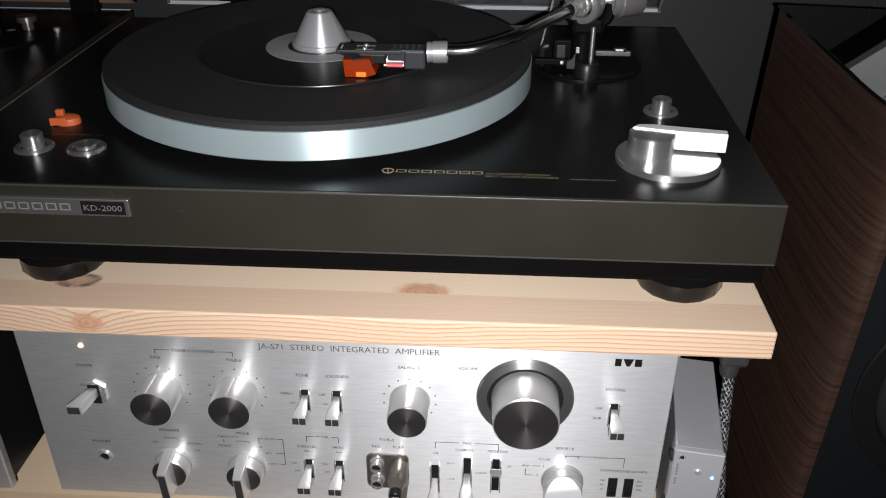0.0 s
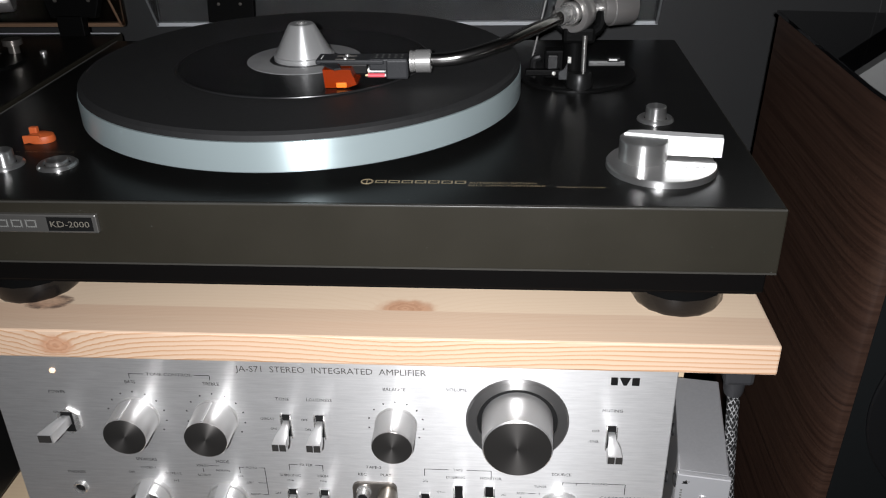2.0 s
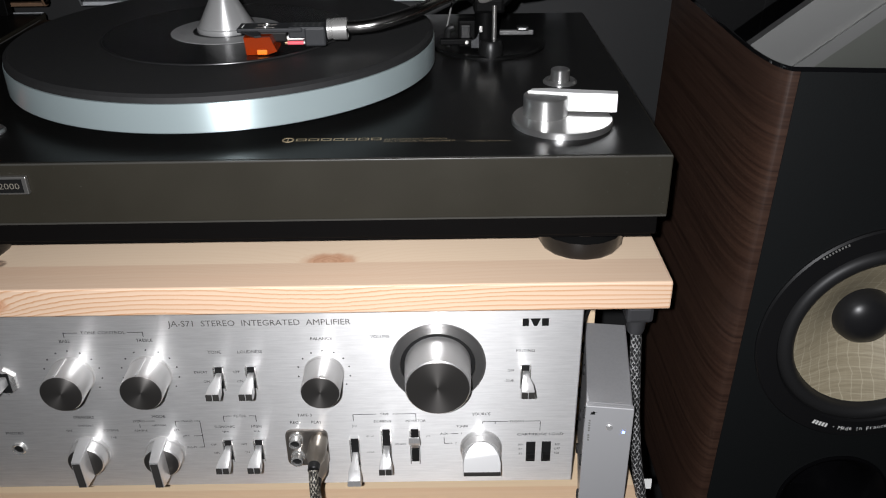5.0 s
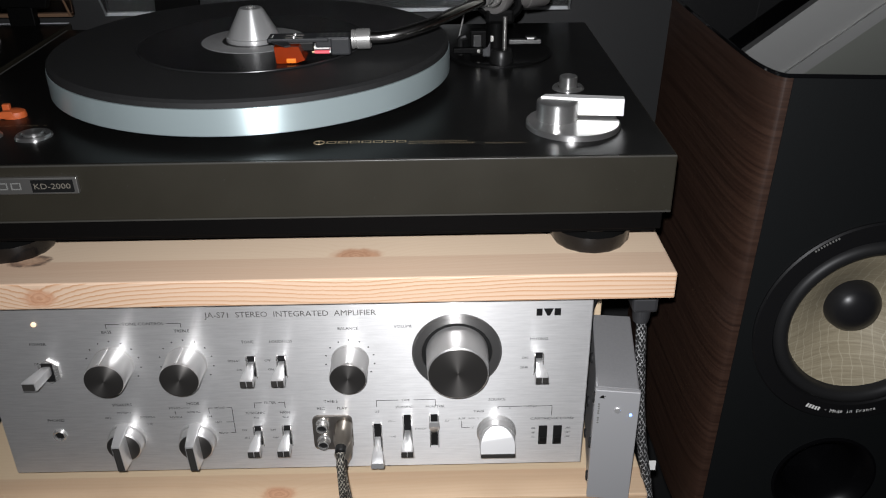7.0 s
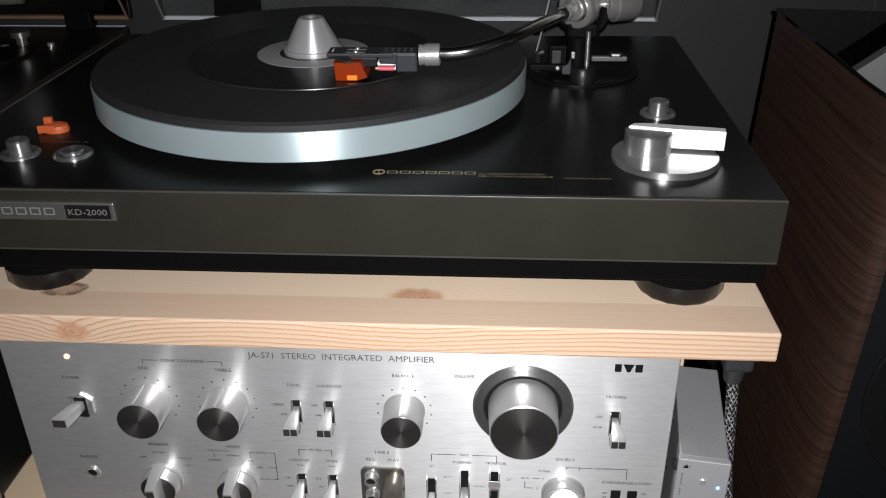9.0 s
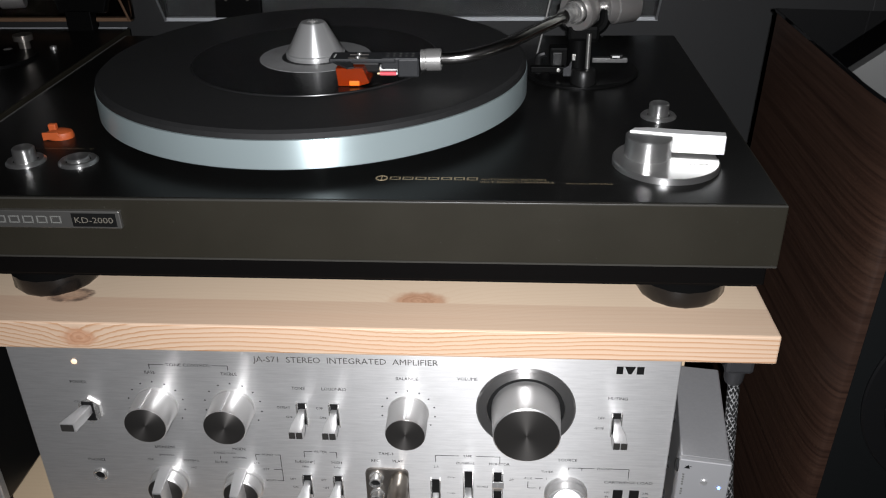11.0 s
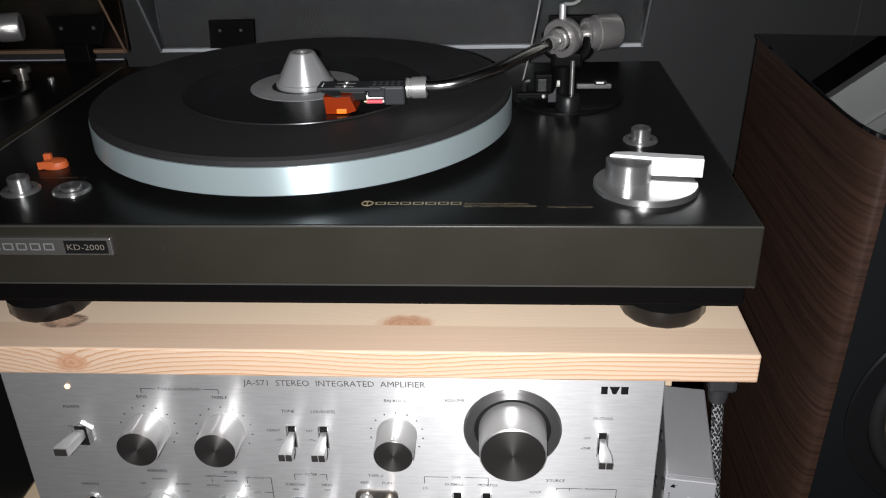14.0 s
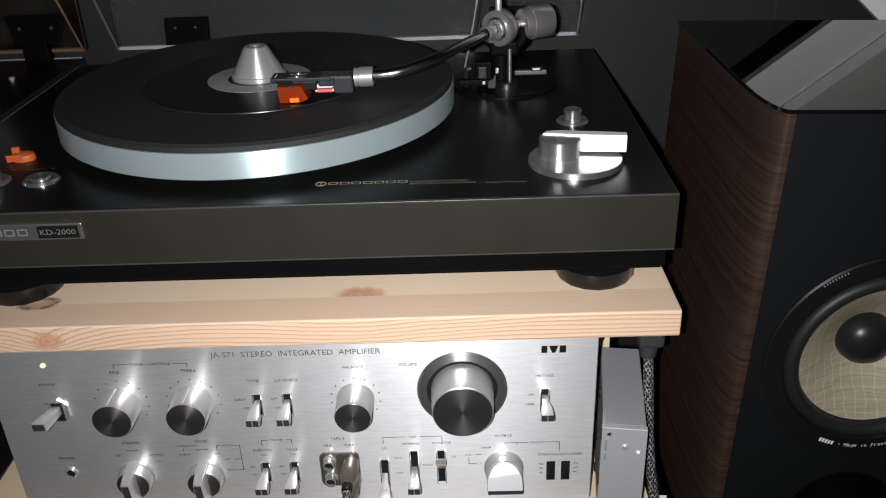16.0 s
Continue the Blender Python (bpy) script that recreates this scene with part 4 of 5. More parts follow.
def turntable():
    t = thing("turntable", "black turntable with an aluminium platter playing a small record", "turntable", "turntables on the rack")
    plinth(t, -0.2610, 0.2620, -0.0060, 0.3560)
    # badge
    badge = part("badge", box(-0.2200, -0.1222, -0.0090, -0.0058, 0.7925, 0.8040, 0.0006), M_BADGE, t, "silver name badge")
    part("badge_field", box(-0.1515, -0.1248, -0.0094, -0.0088, 0.7940, 0.8026), M_BLACK, badge, smooth=False)
    lettering("KD-2000", 0.0038, onpanel(-0.1382, 0.7983, -0.0094), M_DULLGOLD, badge, 0.0232)
    letters = []
    for i in range(7):
        x = -0.2125 + 0.0085 * i
        letters += [(x - 0.0028, 0.7983, 0.0009, 0.0048), (x + 0.0028, 0.7983, 0.0009, 0.0048), (x, 0.8003, 0.0050, 0.0008), (x, 0.7963, 0.0050, 0.0008)]
    bars(letters, onpanel(0, 0, -0.0090), M_GREYPRINT, badge, "logo_shape")
    # printing on the deck
    logo = [(0.0372 + 0.0078 * i + dx, 0.0262 + dy, w, h) for i in range(7) for dx, dy, w, h in ((-0.0028, 0, 0.0010, 0.0042), (0.0028, 0, 0.0010, 0.0042), (0, 0.0017, 0.0050, 0.0008), (0, -0.0017, 0.0050, 0.0008))]
    bars(logo, ontop(0, 0, DECK + 0.0003), M_GOLD, t, "logo_shape", label="gold printed maker's mark")
    mark = bmesh.new()
    lathe([(0.0038, 0.0), (0.0038, 0.0002), (0.0028, 0.0002), (0.0028, 0.0)], (0.0290, 0.0262, DECK + 0.0003), "Z", 28, mark)
    box(0.0286, 0.0294, 0.0227, 0.0297, DECK + 0.0003, DECK + 0.0005, bm=mark)
    part("logo_shape", mark, M_GOLD, t)
    lettering("AUTOMATIC RETURN", 0.0021, ontop(0.1085, 0.0255, DECK + 0.0003), M_GOLD, t, 0.0390)
    lettering("BELT DRIVE TURNTABLE", 0.0021, ontop(0.1110, 0.0218, DECK + 0.0003), M_GOLD, t, 0.0440)
    lettering("MODEL KD-2000", 0.0016, ontop(0.1535, 0.0205, DECK + 0.0003), M_GOLD, t, 0.0270)
    lettering("33   SPEED CONTROL   45", 0.0013, ontop(-0.189, 0.069, DECK + 0.0003), M_GOLD, t, 0.040)
    # platter
    pl = part("platter", lathe([(0.1280, 0.8140), (0.1280, 0.8196), (0.1562, 0.8196), (0.1572, 0.8204), (0.1572, 0.8372), (0.1568, 0.8384), (0.1540, 0.8386), (0.1530, 0.8380)], (PX, PY, 0), "Z", 192), M_RIM, t, "satin aluminium platter with a bluish sheen")
    part("platter_hub", lathe([(0.1285, 0.8140), (0.0200, 0.8140), (0.0200, DECK)], (PX, PY, 0), "Z", 64), M_BLACK, pl)
    part("platter_mat", lathe([(0.1545, 0.8380), (0.1564, 0.8390), (0.1560, 0.8424), (0.1534, 0.8441), (0.1500, 0.8438), (0.0950, 0.8425), (0.0, 0.8425)], (PX, PY, 0), "Z", 160), M_MAT, t, "dark rubber platter mat")
    # control dial
    d = part("control_dial", lathe([(0.0327, 0), (0.0327, 0.0032), (0.0318, 0.0042), (0, 0.0042)], (0.2030, 0.0520, DECK), "Z", 80), M_DIAL, t, "round silver play dial")
    part("dial_stem", lathe([(0.0145, 0.004), (0.0145, 0.0165), (0.0138, 0.0172), (0, 0.0172)], (0.1925, 0.0570, DECK), "Z", 56), M_DIAL, d)
    ang = radians(-9)
    e1 = (math.cos(ang), math.sin(ang), 0)
    e2 = (-math.sin(ang), math.cos(ang), 0)
    part("dial_lever", prism([(-0.0120, 0.004), (-0.0095, 0.0092), (0.0000, 0.0110), (0.0458, 0.0100), (0.0458, 0.0030), (0.0160, 0.0020)], e1, e2, (0, 0, 1), (0.1925, 0.0570, DECK + 0.0062), 0.0122, 0.0007), M_LEVERWHITE, d, "bright satin lever arm")
    bars([(0.2345, 0.0545, 0.0006, 0.0060)], ontop(0, 0, DECK + 0.0042), M_INK, d, "dial_mark")
    lettering("PLAY", 0.0026, ontop(0.2215, 0.0420, DECK + 0.0042), M_GREYPRINT, d, 0.0120)
    push_button(t, 0.2122, 0.1370, True)
    push_button(t, -0.2040, 0.0465, True)
    push_button(t, -0.1695, 0.0470, False)
    fixed = set(t.children)
    tonearm(t)
    for ob in set(t.children) - fixed:
        ob.location.y = -0.0055
    dust_cover(t, -0.2305, 0.2500, M_ACRYLEDGE, M_CHEEK, M_ACRYL)
    return t


M_DULLGOLD = mat("dull_gold_print", (0.15, 0.135, 0.11), 0.5)
M_BADGE = mat("badge_silver", (0.40, 0.39, 0.37), 0.35, 0.9)
M_DIAL = mat("spun_dial_aluminium", (0.60, 0.595, 0.585), 0.29, 0.92, Anisotropic=0.72, Anisotropic_Rotation=0.25)
tangent(M_DIAL, "Z")
M_LEVERWHITE = mat("bright_lever", (0.84, 0.84, 0.83), 0.42, 0.35)


def tonearm(t):
    bx, by = 0.1650, 0.2150
    base = part("tonearm_base", lathe([(0.0480, 0), (0.0480, 0.0018), (0.0465, 0.0030), (0.0220, 0.0042), (0.0, 0.0042)], (bx, by + 0.035, DECK), "Z", 64), M_ARMBASE, t, "black round tonearm base plate")
    part("collar", lathe([(0.0098, 0), (0.0104, 0.004), (0.0090, 0.0125), (0.0080, 0.014), (0, 0.014)], (bx, by - 0.003, DECK), "Z", 36), M_BLACK, base)
    part("post", lathe([(0.0019, 0.012), (0.0019, 0.041), (0, 0.041)], (bx + 0.0025, by - 0.0025, DECK), "Z", 28), M_POST, base, "chrome pivot post")
    part("post_sleeve", lathe([(0.0088, 0.0), (0.0088, 0.045), (0, 0.045)], (bx - 0.004, by + 0.008, DECK), "Z", 28), M_HINGE, base)
    part("cueing_block", box(bx - 0.026, bx - 0.011, by + 0.012, by + 0.024, DECK + 0.004, DECK + 0.026, 0.0015), M_HINGE, base)
    part("cueing_plate", box(bx - 0.024, bx - 0.016, by + 0.009, by + 0.0125, DECK + 0.012, DECK + 0.023, 0.0008), M_BLACK, base)
    part("lift_bar", box(bx - 0.041, bx - 0.014, by + 0.006, by + 0.012, DECK + 0.0075, DECK + 0.0125, 0.001), M_HINGE, base)
    part("lift_screw", lathe([(0.0015, 0), (0.0015, 0.0012), (0, 0.0014)], (bx - 0.019, by + 0.006, DECK + 0.010), "Y", 14), M_POST, base)
    part("cueing_bracket", prism([(0, 0), (0.011, 0), (0.011, 0.012), (0.006, 0.0125), (0.004, 0.008), (0, 0.006)], (1, 0, 0), (0, 0, 1), (0, 1, 0), (bx - 0.0155, by + 0.001, DECK + 0.0065), 0.002, 0.0003), M_SHELL, base)
    part("bracket_tip", box(bx - 0.0095, bx - 0.0065, by - 0.001, by + 0.001, DECK + 0.0195, DECK + 0.0245, 0.0004), M_POST, base)
    # cueing lever that runs out to the side
    cue = part("cueing_lever", box(bx + 0.008, bx + 0.036, by + 0.016, by + 0.021, DECK + 0.0125, DECK + 0.0165, 0.0008), M_DULLGREY, base, "dull metal cueing lever")
    part("lever_grip", box(bx + 0.022, bx + 0.032, by + 0.015, by + 0.0215, DECK + 0.0160, DECK + 0.0195, 0.0008), M_BLACK, cue)
    part("grip_mark", box(bx + 0.0235, bx + 0.0295, by + 0.0148, by + 0.0152, DECK + 0.0172, DECK + 0.0186), M_PALEPRINT, cue)
    # arm rest and the thin wire of the anti-skate
    part("arm_rest", tube([(bx - 0.034, by + 0.02, DECK + 0.003), (bx - 0.034, by + 0.02, DECK + 0.016), (bx - 0.029, by + 0.02, DECK + 0.019)], 0.0030, 10), M_BLACK, base)
    part("support_rod", tube([(bx - 0.036, by + 0.028, DECK + 0.012), (bx - 0.0275, by + 0.034, DECK + 0.050), (bx - 0.020, by + 0.040, DECK + 0.090)], 0.0008, 8), M_CHROME, base)
    # gimbal
    P = Vector((bx - 0.0055, by + 0.001, 0.8690))
    axis = Vector((0.915, 0.40, 0.02)).normalized()
    gim = part("gimbal_ring", lathe([(0.0100, -0.0055), (0.0143, -0.0055), (0.0150, -0.0045), (0.0150, 0.0045), (0.0143, 0.0055), (0.0100, 0.0055), (0.0094, 0.0045), (0.0094, -0.0045), (0.0100, -0.0055)], P, (0.60, 0.80, 0.05), 56), M_CWT, t, "polished tonearm gimbal ring")
    part("yoke", box(bx - 0.014, bx + 0.011, by - 0.002, by + 0.014, 0.8450, 0.8575, 0.003), M_HINGE, gim)
    part("yoke_arm", tube([(bx + 0.004, by + 0.002, 0.851), (bx + 0.013, by + 0.004, 0.857), (bx + 0.015, by + 0.006, 0.868)], 0.0045, 10), M_HINGE, gim)
    part("yoke_arm", tube([(bx - 0.004, by + 0.006, 0.851), (bx - 0.016, by + 0.012, 0.857), (bx - 0.017, by + 0.012, 0.870)], 0.0045, 10), M_HINGE, gim)
    part("pivot_screw", lathe([(0.0026, 0), (0.0026, 0.010), (0.0020, 0.011), (0, 0.011)], (P.x - 0.001, P.y, P.z + 0.0148), "Z", 18), M_LEVER, gim)
    part("pivot_tab", tube([P + Vector((0.0, 0, 0.0255)), P + Vector((0.007, 0.003, 0.025)), P + Vector((0.012, 0.007, 0.0265))], 0.0013, 8), M_LEVER, gim)
    part("bearing", lathe([(0.0078, -0.011), (0.0082, -0.010), (0.0082, -0.003), (0.0070, 0.0), (0.0060, 0.006), (0.0, 0.006)], P, (0.60, 0.80, 0.05), 36), M_CHROME, gim)
    # arm tube
    arm = part("arm_tube", tube([(0.0600, 0.1255, 0.8580), (0.0700, 0.1250, 0.8585), (0.0830, 0.1270, 0.8602), (0.1040, 0.1385, 0.8640), (0.1230, 0.1600, 0.8672), (0.1370, 0.1785, 0.8688), (0.1470, 0.1950, 0.8688), (0.1535, 0.2060, 0.8690)], 0.0043, 20), M_ARM, t, "S-shaped chromed tonearm tube")
    part("tube_collar", lathe([(0.0056, 0), (0.0060, 0.0008), (0.0060, 0.009), (0.0052, 0.012), (0, 0.012)], (0.1455, 0.1918, 0.8697), (0.58, 0.80, 0.06), 28), M_CHROME, arm)
    # counterweight
    stub = part("counterweight_stub", lathe([(0.0038, 0.0), (0.0038, 0.020), (0, 0.020)], P, tuple(axis), 20), M_CHROME, t)
    cw = part("counterweight", lathe([(0.0, 0.0195), (0.0105, 0.0195), (0.0122, 0.0202), (0.0126, 0.0220), (0.0128, 0.0270), (0.0138, 0.0278), (0.0140, 0.0450), (0.0131, 0.0464), (0, 0.0464)], P, tuple(axis), 48), M_CWT, t, "smoked chrome counterweight")
    e1 = axis.orthogonal().normalized()
    e2 = axis.cross(e1)
    bm = bmesh.new()
    for i in range(20):
        a = 2 * math.pi * i / 20
        d = e1 * math.cos(a) + e2 * math.sin(a)
        s = d.cross(axis) * 0.00025
        q = P + axis * 0.0193
        bm.faces.new([bm.verts.new(q + d * 0.0080 - s), bm.verts.new(q + d * 0.0100 - s), bm.verts.new(q + d * 0.0100 + s), bm.verts.new(q + d * 0.0080 + s)])
    part("scale_marks", bm, M_PALEPRINT, cw, smooth=False)
    # head: collar, shell, cartridge
    part("locking_collar", lathe([(0.0068, 0), (0.0076, 0.0006), (0.0076, 0.0100), (0.0068, 0.0106), (0.0068, 0.0120), (0.0072, 0.0124), (0.0072, 0.0140), (0, 0.0140)], (0.0605, 0.1255, 0.8572), (-1, 0, -0.02), 14), M_CHROME, arm, "faceted chrome locking collar")
    hs = part("headshell", box(0.0200, 0.0455, 0.1175, 0.1330, 0.8525, 0.8605, 0.0012), M_SHELL, t, "black perforated headshell")
    part("shell_plate", box(-0.0150, 0.0300, 0.1165, 0.1335, 0.8570, 0.8600, 0.0008), M_SHELL, hs)
    part("shell_block", box(0.0310, 0.0458, 0.1170, 0.1330, 0.8470, 0.8600, 0.0014), M_SHELL, hs)
    part("finger_lift", prism([(0, 0), (0.012, 0), (0.016, -0.012), (0.012, -0.014)], (1, 0, 0), (0, 1, 0), (0, 0, 1), (-0.012, 0.1165, 0.8572), 0.0012), M_SHELL, hs)
    bm = bmesh.new()
    for i in range(5):
        for j in range(2):
            lathe([(0.0010, 0), (0.0007, 0.00015), (0, 0.00015)], (0.0245 + 0.0042 * i, 0.1220 + 0.0055 * j, 0.8606), "Z", 8, bm)
    part("shell_holes", bm, M_GREYPRINT, hs)
    for y in (0.1195, 0.1275):
        part("shell_screw", lathe([(0.0016, 0), (0.0014, 0.0012), (0, 0.0013)], (0.0045, y, 0.8600), "Z", 14), M_CHROME, hs)
        part("screw_slot", box(-0.0020, 0.0110, y - 0.0009, y + 0.0009, 0.8600, 0.8603), M_DARKCHROME, hs)
    part("shell_mark", box(-0.0120, -0.0112, 0.1200, 0.1280, 0.8600, 0.8602), M_PALEPRINT, hs)
    ca = part("cartridge", box(0.0000, 0.0190, 0.1180, 0.1320, 0.8500, 0.8570, 0.0012), M_BLACK, hs)
    part("stylus_holder", prism([(-0.0090, 0.8560), (0.0090, 0.8560), (0.0130, 0.8462), (0.0060, 0.8440), (-0.0080, 0.8440)], (1, 0, 0), (0, 0, 1), (0, 1, 0), (0, 0.1085, 0), 0.0190, 0.0010), M_ORANGE, ca, "translucent amber stylus holder")
    part("stylus_guard", box(-0.0005, 0.0065, 0.1070, 0.1090, 0.8445, 0.8478, 0.0006), M_ORANGEBRIGHT, ca)
    for i, (dy, dz, m) in enumerate(((0.0, 0.0, M_REDWIRE), (0.0, 0.0034, M_WHITEWIRE), (0.006, 0.0, M_GREYPLUG), (0.006, 0.0034, M_WHITEWIRE))):
        y, z = 0.1195 + dy, 0.8492 + dz
        part("pin_clip", tube([(0.0190, y, z), (0.0300, y, z)], 0.0014, 10, curved=False), m, ca)
        part("pin_tip", tube([(0.0172, y, z), (0.0192, y, z)], 0.0011, 8, curved=False), M_BEIGE, ca)
        part("wire", tube([(0.0300, y, z), (0.0335, y - 0.001, z + 0.001), (0.0345, y, z + 0.004), (0.0315, y + 0.001, z + 0.0065)], 0.0009, 8), M_WHITEWIRE, ca)


M_DULLGREY = mat("dull_grey_metal", (0.13, 0.13, 0.128), 0.42, 0.5)
M_POST = mat("dull_nickel", (0.40, 0.39, 0.37), 0.34, 0.9)
M_ARMBASE = mat("arm_base_black", (0.0035, 0.0035, 0.0035), 0.36, Specular_IOR_Level=0.14)
M_ARM = mat("arm_chrome", (0.70, 0.68, 0.66), 0.19, 1.0)
M_CWT = mat("counterweight_chrome", (0.60, 0.575, 0.555), 0.28, 0.82)
M_SHELL = mat("headshell_black", (0.025, 0.026, 0.028), 0.42)
relief(M_SHELL, noise_tex(M_SHELL, texco(M_SHELL), 900, 2), 0.2, 0.0003)
M_ORANGEBRIGHT = mat("bright_orange_plastic", (0.95, 0.22, 0.02), 0.3)
turntable()


# lighter vinyl for the rim: the light its bevel catches, set as colour
M_VINYLEDGE = mat("vinyl_edge_glint", (0.016, 0.016, 0.0165), 0.28)


def record():
    r = thing("vinyl_record", "small black vinyl record with a grey label on the platter", "record")
    part("disc", lathe([(0.0, 0.8426), (0.0900, 0.8426), (0.0900, 0.8437), (0.0430, 0.8438), (0.0, 0.8438)], (PX, PY, 0), "Z", 128), M_VINYL, r)
    part("disc_edge", lathe([(0.0899, 0.8427), (0.0907, 0.8427), (0.0913, 0.8432), (0.0911, 0.8438), (0.0903, 0.8441), (0.0896, 0.8438)], (PX, PY, 0), "Z", 128), M_VINYLEDGE, r, "raised record edge, coloured lighter as if catching light")
    part("label", lathe([(0.0412, 0.8437), (0.0412, 0.8441), (0.0405, 0.8442), (0.0, 0.8442)], (PX, PY, 0), "Z", 80), M_LABEL, r, "plain grey centre label")
    part("label_ring", lathe([(0.0250, 0.8440), (0.0250, 0.8443), (0.0, 0.8443)], (PX, PY, 0), "Z", 48), M_BLACK, r)
    a = thing("centre_adapter", "conical aluminium record adapter standing on the spindle", "adapter")
    part("cone", lathe([(0.0216, 0.8442), (0.0218, 0.8446), (0.0218, 0.8476), (0.0212, 0.8481), (0.0204, 0.8482), (0.0202, 0.8490), (0.0098, 0.8682), (0.0086, 0.8694), (0.0042, 0.8696), (0.0036, 0.8688), (0.0, 0.8686)], (PX, PY, 0), "Z", 64), M_CONE, a)
    part("spindle", lathe([(0.0026, 0.868), (0.0026, 0.8702), (0.0018, 0.8710), (0, 0.8710)], (PX, PY, 0), "Z", 20), M_CHROME, a)
    return r


record()


def stylus_brush_cap():
    o = thing("stylus_guard", "orange plastic stylus guard lying on the black deck", "stylus guard")
    bm = lathe([(0.0, 0), (0.0105, 0), (0.0108, 0.002), (0.0098, 0.0052), (0.006, 0.0066), (0, 0.0068)], (0, 0, 0), "Z", 28)
    bm.transform(Matrix.Translation((-0.2010, 0.0900, DECK + 0.0003)) @ Matrix.Diagonal((0.85, 0.68, 0.85, 1)))
    part("cap", bm, M_ORANGEFELT, o)
    part("tab", box(-0.2085, -0.2030, 0.0890, 0.0930, DECK + 0.0035, DECK + 0.0098, 0.0008), M_ORANGEFELT, o)
    part("fold", prism([(0, 0), (0.013, 0.002), (0.011, 0.006), (0, 0.0055)], (1, 0, 0), (0, 0, 1), (0, -1, 0), (-0.2105, 0.0845, DECK + 0.0003), 0.0016, 0.0003), M_ORANGEFELT, o)


stylus_brush_cap()


def second_turntable():
    t = thing("turntable", "second black turntable with open lid beside the first", "turntable", "turntables on the rack")
    plinth(t, -0.800, -0.2680, 0.004, 0.3850)
    part("rear_edge", box(-0.798, -0.2700, 0.3835, 0.3856, DECK - 0.001, DECK + 0.0010), M_ACRYLEDGE, t, "pale rear edge")
    part("platter", lathe([(0.148, 0.814), (0.156, 0.820), (0.1574, 0.822), (0.1574, 0.8395), (0.154, 0.842), (0, 0.842)], (-0.560, 0.185, 0), "Z", 128), M_RIM, t)
    part("platter_mat", lathe([(0.153, 0.8405), (0.153, 0.8435), (0, 0.8432)], (-0.560, 0.185, 0), "Z", 96), M_MAT, t)
    base = part("tonearm_base", lathe([(0.040, 0), (0.040, 0.003), (0.030, 0.004), (0, 0.004)], (-0.3530, 0.2750, DECK), "Z", 48), M_ARMBASE, t)
    part("post", lathe([(0.009, 0), (0.009, 0.045), (0.0, 0.045)], (-0.3530, 0.2750, DECK), "Z", 28), M_BLACK, base)
    part("cueing_post", lathe([(0.0050, 0), (0.0050, 0.010), (0.0085, 0.011), (0.0085, 0.016), (0, 0.016)], (-0.3320, 0.3010, DECK), "Z", 24), M_DARKCHROME, base)
    part("screw", lathe([(0.0030, 0), (0.0030, 0.003), (0, 0.004)], (-0.3100, 0.3090, DECK), "Z", 16), M_CHROME, base)
    part("screw", lathe([(0.0040, 0), (0.0040, 0.004), (0, 0.005)], (-0.3460, 0.2960, DECK), "Z", 16), M_CHROME, base)
    ax = (0.95, 0.31, 0.0)
    part("counterweight", lathe([(0.0, 0.020), (0.010, 0.020), (0.0122, 0.023), (0.0125, 0.040), (0.0115, 0.0415), (0.0, 0.0415)], (-0.3530, 0.2750, 0.8665), ax, 40), M_CWT, t, "polished counterweight")
    part("gimbal_ring", lathe([(0.010, -0.004), (0.0145, -0.004), (0.0145, 0.004), (0.010, 0.004), (0.010, -0.004)], (-0.3530, 0.2750, 0.8665), ax, 40), M_KNOB, t)
    part("arm_tube", tube([(-0.3530, 0.2750, 0.8665), (-0.385, 0.238, 0.869), (-0.425, 0.195, 0.865), (-0.460, 0.170, 0.861), (-0.49, 0.160, 0.858)], 0.0047, 14), M_ARM, t)
    dust_cover(t, -0.765, -0.2640, M_AMBEREDGE, M_AMBEREDGE, M_SMOKE, False)
    # broad black bracket on the rear of the lid
    b = part("rear_bracket", prism([(-0.0255, 0.0), (0.0200, 0.0), (0.0310, 0.029), (-0.0310, 0.029)], (1, 0, 0), (0, 0, 1), (0, -1, 0), (-0.305, 0.381, 0.829), 0.009, 0.0015), M_HINGE, t, "broad black lid bracket")
    for dx in (-0.017, 0.016):
        part("screw", lathe([(0.0020, 0), (0.0017, 0.0009), (0, 0.0012)], (-0.305 + dx, 0.3720, 0.846), "Y", 12), M_DARKCHROME, b)
    part("bracket_leg", box(-0.325, -0.299, 0.372, 0.384, DECK, 0.832, 0.001), M_HINGE, b)


second_turntable()


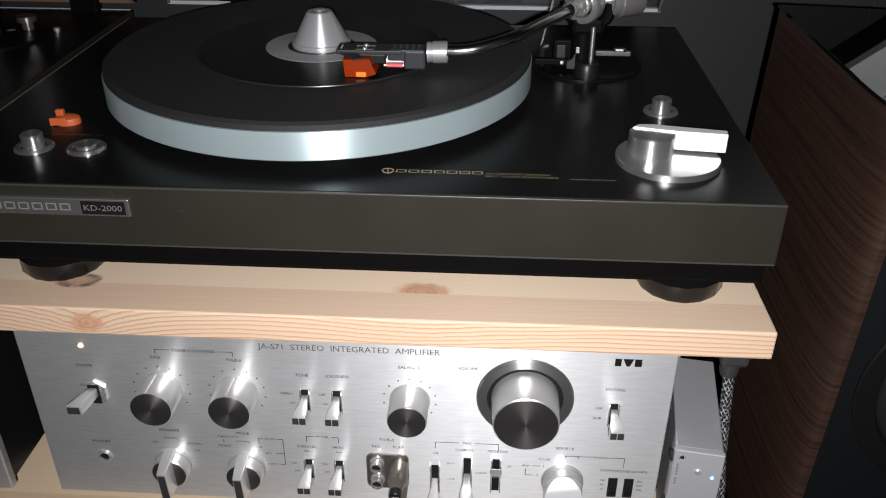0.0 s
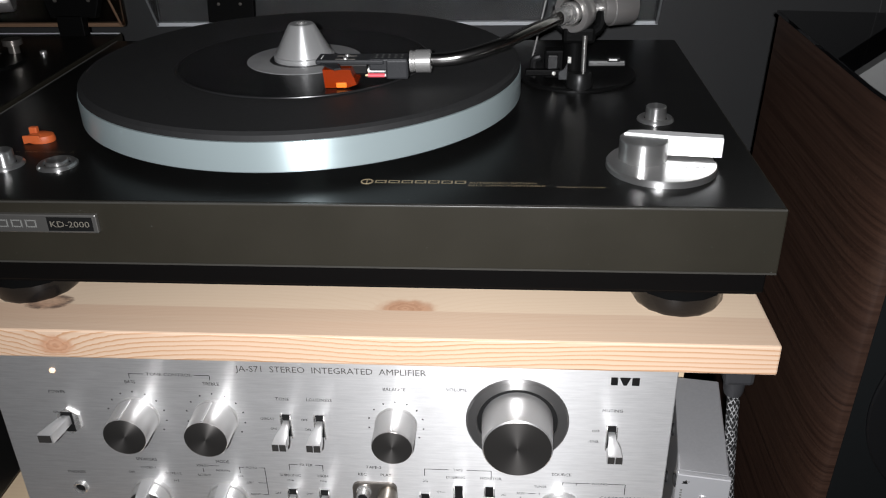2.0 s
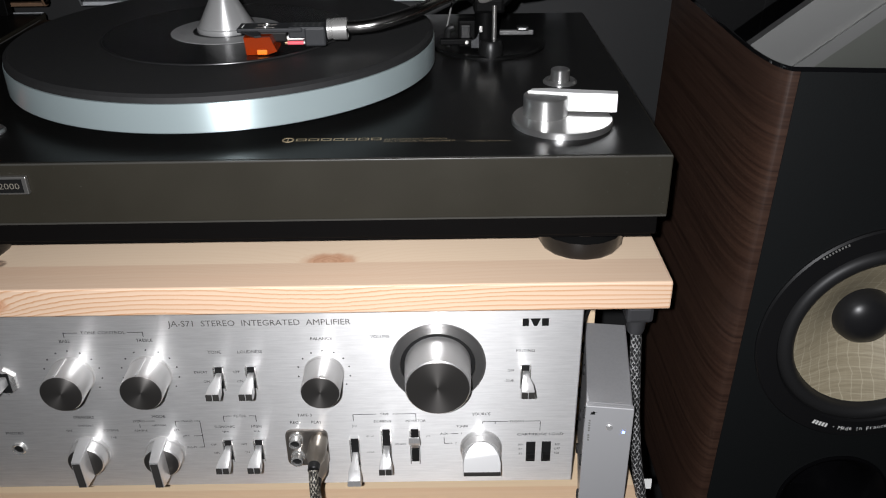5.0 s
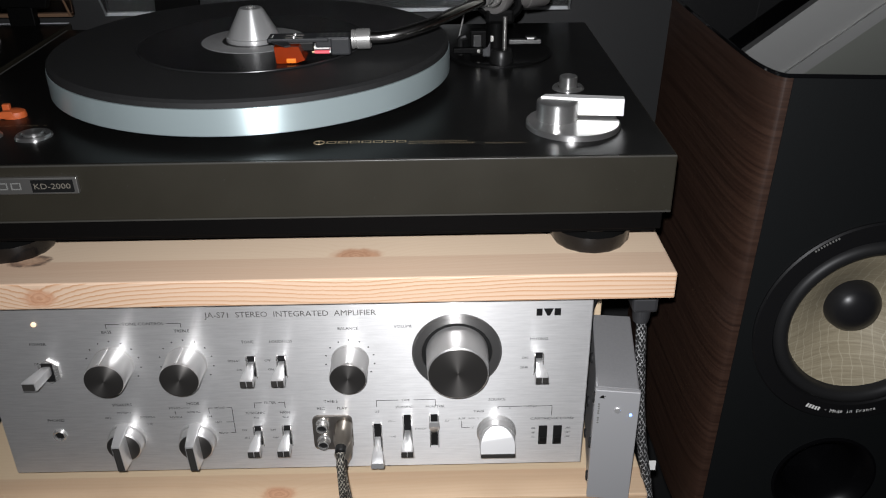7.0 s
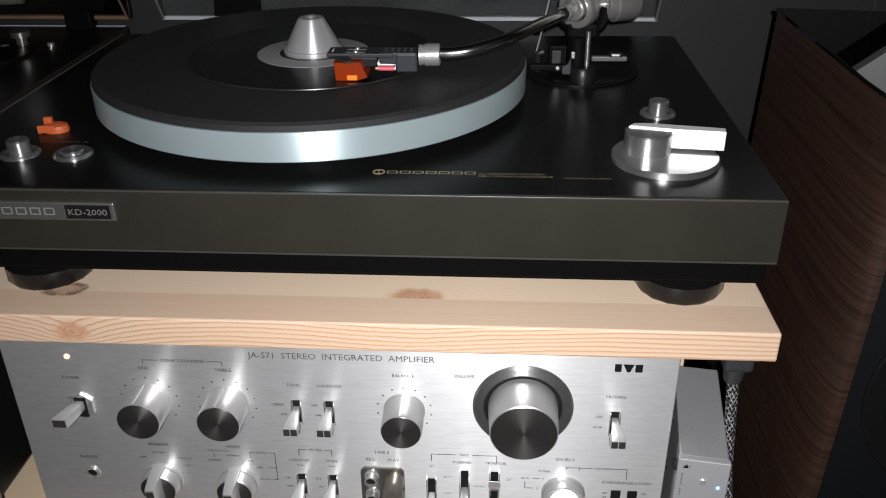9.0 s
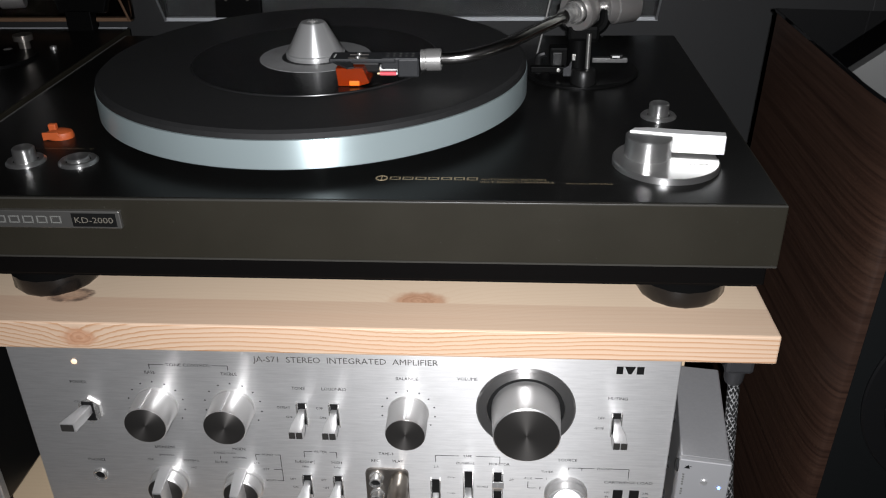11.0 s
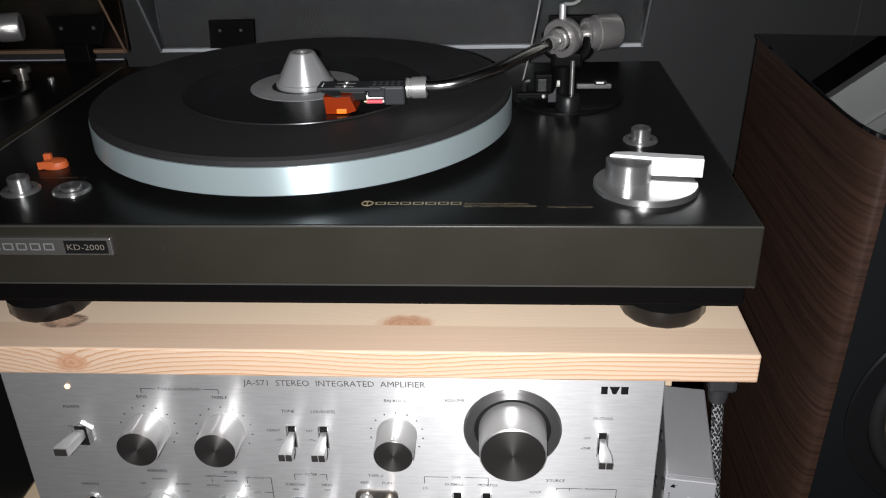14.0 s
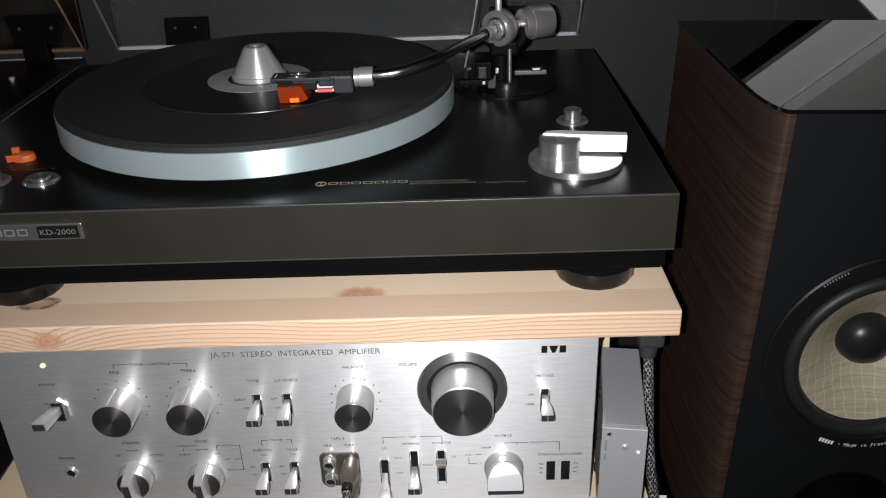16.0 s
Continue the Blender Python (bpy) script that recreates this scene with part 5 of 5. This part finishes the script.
# ---- loudspeaker ----
def loudspeaker():
    s = thing("loudspeaker", "walnut and black loudspeaker with a flax woofer and glass top", "loudspeaker")
    x0, x1, y0, y1, z0, z1 = 0.3205, 0.5415, 0.0120, 0.2570, 0.4700, 0.8560
    for x, sgn in ((x0, 1), (x1, -1)):
        curve = [(0.0, y1), (-0.0006, 0.110), (-0.0006, 0.070), (0.0, 0.050), (0.0012, 0.036), (0.0029, 0.0255), (0.0050, 0.0185), (0.0074, 0.0142), (0.0094, 0.0124), (0.0106, y0), (0.0146, y0), (0.0150, y0 + 0.001), (0.0150, y1)]
        fine = smooth_path([(u, v, 0) for u, v in curve[:10]], 4) + [Vector((u, v, 0)) for u, v in curve[10:]]
        bm = prism([(x + sgn * p.x, p.y) for p in fine], (1, 0, 0), (0, 1, 0), (0, 0, 1), (0, 0, z0), z1 - z0)
        bm.faces.layers.int.remove(bm.faces.layers.int["flat_sides"])
        part("side_panel", bm, M_WALNUT, s, "walnut veneered side panel")
    part("cabinet", box(x0 + 0.0155, x1 - 0.0155, y0 + 0.060, y1 - 0.001, z0 + 0.001, z1 - 0.001), M_BLACK, s, smooth=False)
    cx, cz, pz = 0.4312, 0.6695, 0.5200
    # baffle with a round cut-out for the driver and the port
    bm = bmesh.new()
    bx0, bx1, bz0, bz1 = x0 + 0.0151, x1 - 0.0151, z0, z1
    yb = y0 + 0.0006
    def ring(c, r, n=64):
        return [bm.verts.new((c[0] + r * math.cos(2 * math.pi * i / n), yb, c[1] + r * math.sin(2 * math.pi * i / n))) for i in range(n)]
    outer = [bm.verts.new((x, yb, z)) for x, z in ((bx0, bz0), (bx1, bz0), (bx1, bz1), (bx0, bz1))]
    edges = [bm.edges.new((outer[i], outer[(i + 1) % 4])) for i in range(4)]
    for c, r in (((cx, cz), 0.0850), ((cx, pz), 0.0415)):
        rg = ring(c, r)
        edges += [bm.edges.new((rg[i], rg[(i + 1) % 64])) for i in range(64)]
    bmesh.ops.triangle_fill(bm, use_beauty=True, edges=edges)
    ext = bmesh.ops.extrude_face_region(bm, geom=list(bm.faces))
    bmesh.ops.translate(bm, verts=[e for e in ext["geom"] if isinstance(e, bmesh.types.BMVert)], vec=(0, 0.009, 0))
    bmesh.ops.recalc_face_normals(bm, faces=bm.faces)
    part("baffle", bm, M_LEATHER, s, "black leather-grained front baffle")
    w = part("woofer", lathe([(0.0855, -0.006), (0.0862, 0.0018), (0.0850, 0.0030), (0.0720, 0.0030), (0.0705, 0.0010)], (cx, yb, cz), "Y", 96), M_DOMERING, s, "black woofer ring")
    part("surround", lathe([(0.0706, 0.0012)] + [(0.0650 + 0.0058 * math.cos(radians(a)), -0.001 + 0.0062 * math.sin(radians(a))) for a in range(10, 171, 16)] + [(0.0590, -0.0030), (0.0580, -0.0045)], (cx, yb, cz), "Y", 96), M_RUBBERSOFT, w, "black rubber surround")
    part("cone", lathe([(0.0596, -0.0030), (0.0500, -0.0085), (0.0360, -0.0190), (0.0195, -0.0310)], (cx, yb, cz), "Y", 96), M_FLAX, w, "woven flax fibre cone")
    part("dust_cap", lathe([(0.0216, -0.0310), (0.0215, -0.0285), (0.0200, -0.0222), (0.0163, -0.0172), (0.0105, -0.0138), (0.0050, -0.0122), (0, -0.0118)], (cx, yb, cz), "Y", 56), M_DOME, w, "glossy black dust cap")
    part("port", lathe([(0.0418, -0.004), (0.0425, 0.0012), (0.0405, 0.0016), (0.0345, -0.0030), (0.0300, -0.012), (0.0285, -0.045), (0, -0.05)], (cx, yb, pz), "Y", 64), M_PORT, s, "black round bass port")
    # print on the driver ring
    arcm = lambda a, r=0.0785: Matrix.Translation((cx + r * math.sin(a), yb - 0.0030, cz - r * math.cos(a))) @ PANEL @ Matrix.Rotation(a, 4, "Z")
    for i, ch in enumerate("- Made in France"):
        if ch != " ":
            lettering(ch, 0.0034, arcm(-0.205 + 0.0325 * i), M_PALEPRINT, w, narrow=0.95)
    for i in range(5):
        bars([(0, 0, 0.0017, 0.0034)], arcm(-0.205 - 0.075 - 0.032 * i), M_PALEPRINT, w, "logo_shape")
    for i in range(9):
        bars([(0, 0, 0.0016, 0.0030)], arcm(math.pi + 0.10 - 0.034 * i), M_PALEPRINT, w, "lettering")
    for i in range(9):
        bars([(0, 0, 0.0011, 0.0017)], arcm(math.pi + 0.72 - 0.026 * i, 0.0835), M_GREYPRINT, w, "lettering")
    # glass top
    pts = [(x0 - 0.0016, y1 + 0.001), (x0 - 0.0022, 0.110), (x0 - 0.0021, 0.070), (x0 - 0.0015, 0.050), (x0 - 0.0002, 0.0352), (x0 + 0.0016, 0.0245), (x0 + 0.0039, 0.0170), (x0 + 0.0065, 0.0124), (x0 + 0.0087, 0.0104), (x0 + 0.0105, 0.0098)]
    mid = (x0 + x1) / 2
    pts = [(p.x, p.y) for p in smooth_path([(u, v, 0) for u, v in pts], 3)]
    pts += [(2 * mid - x, y) for x, y in reversed(pts)]
    part("glass_top", prism(pts, (1, 0, 0), (0, 1, 0), (0, 0, 1), (0, 0, z1 + 0.0002), 0.0026, 0.0005), M_GLASSTOP, s, "glossy black glass top plate")
    st = thing("speaker_stand", "plain black stand under the loudspeaker", "stand")
    part("top_plate", box(0.335, 0.503, 0.03, 0.235, 0.4535, 0.4638, 0.002), M_BLACK, st)
    part("column", box(0.39, 0.448, 0.10, 0.165, 0.02, 0.4535, 0.003), M_BLACK, st)
    part("foot_plate", box(0.31, 0.53, 0.01, 0.255, 0.0, 0.02, 0.003), M_BLACK, st)
    # the loudspeaker leans a little out of plumb
    pivot = Matrix.Translation((x0, y0, z1))
    lean = pivot @ Matrix.Rotation(radians(1.7), 4, "Y") @ pivot.inverted()
    s.matrix_basis = lean @ s.matrix_basis


M_DOMERING = mat("woofer_ring_black", (0.007, 0.007, 0.0075), 0.35, Specular_IOR_Level=0.35)
M_RUBBERSOFT = mat("soft_rubber", (0.013, 0.013, 0.0135), 0.48)
M_PORT = mat("port_black", (0.0025, 0.0025, 0.003), 0.3, Specular_IOR_Level=0.2)
loudspeaker()
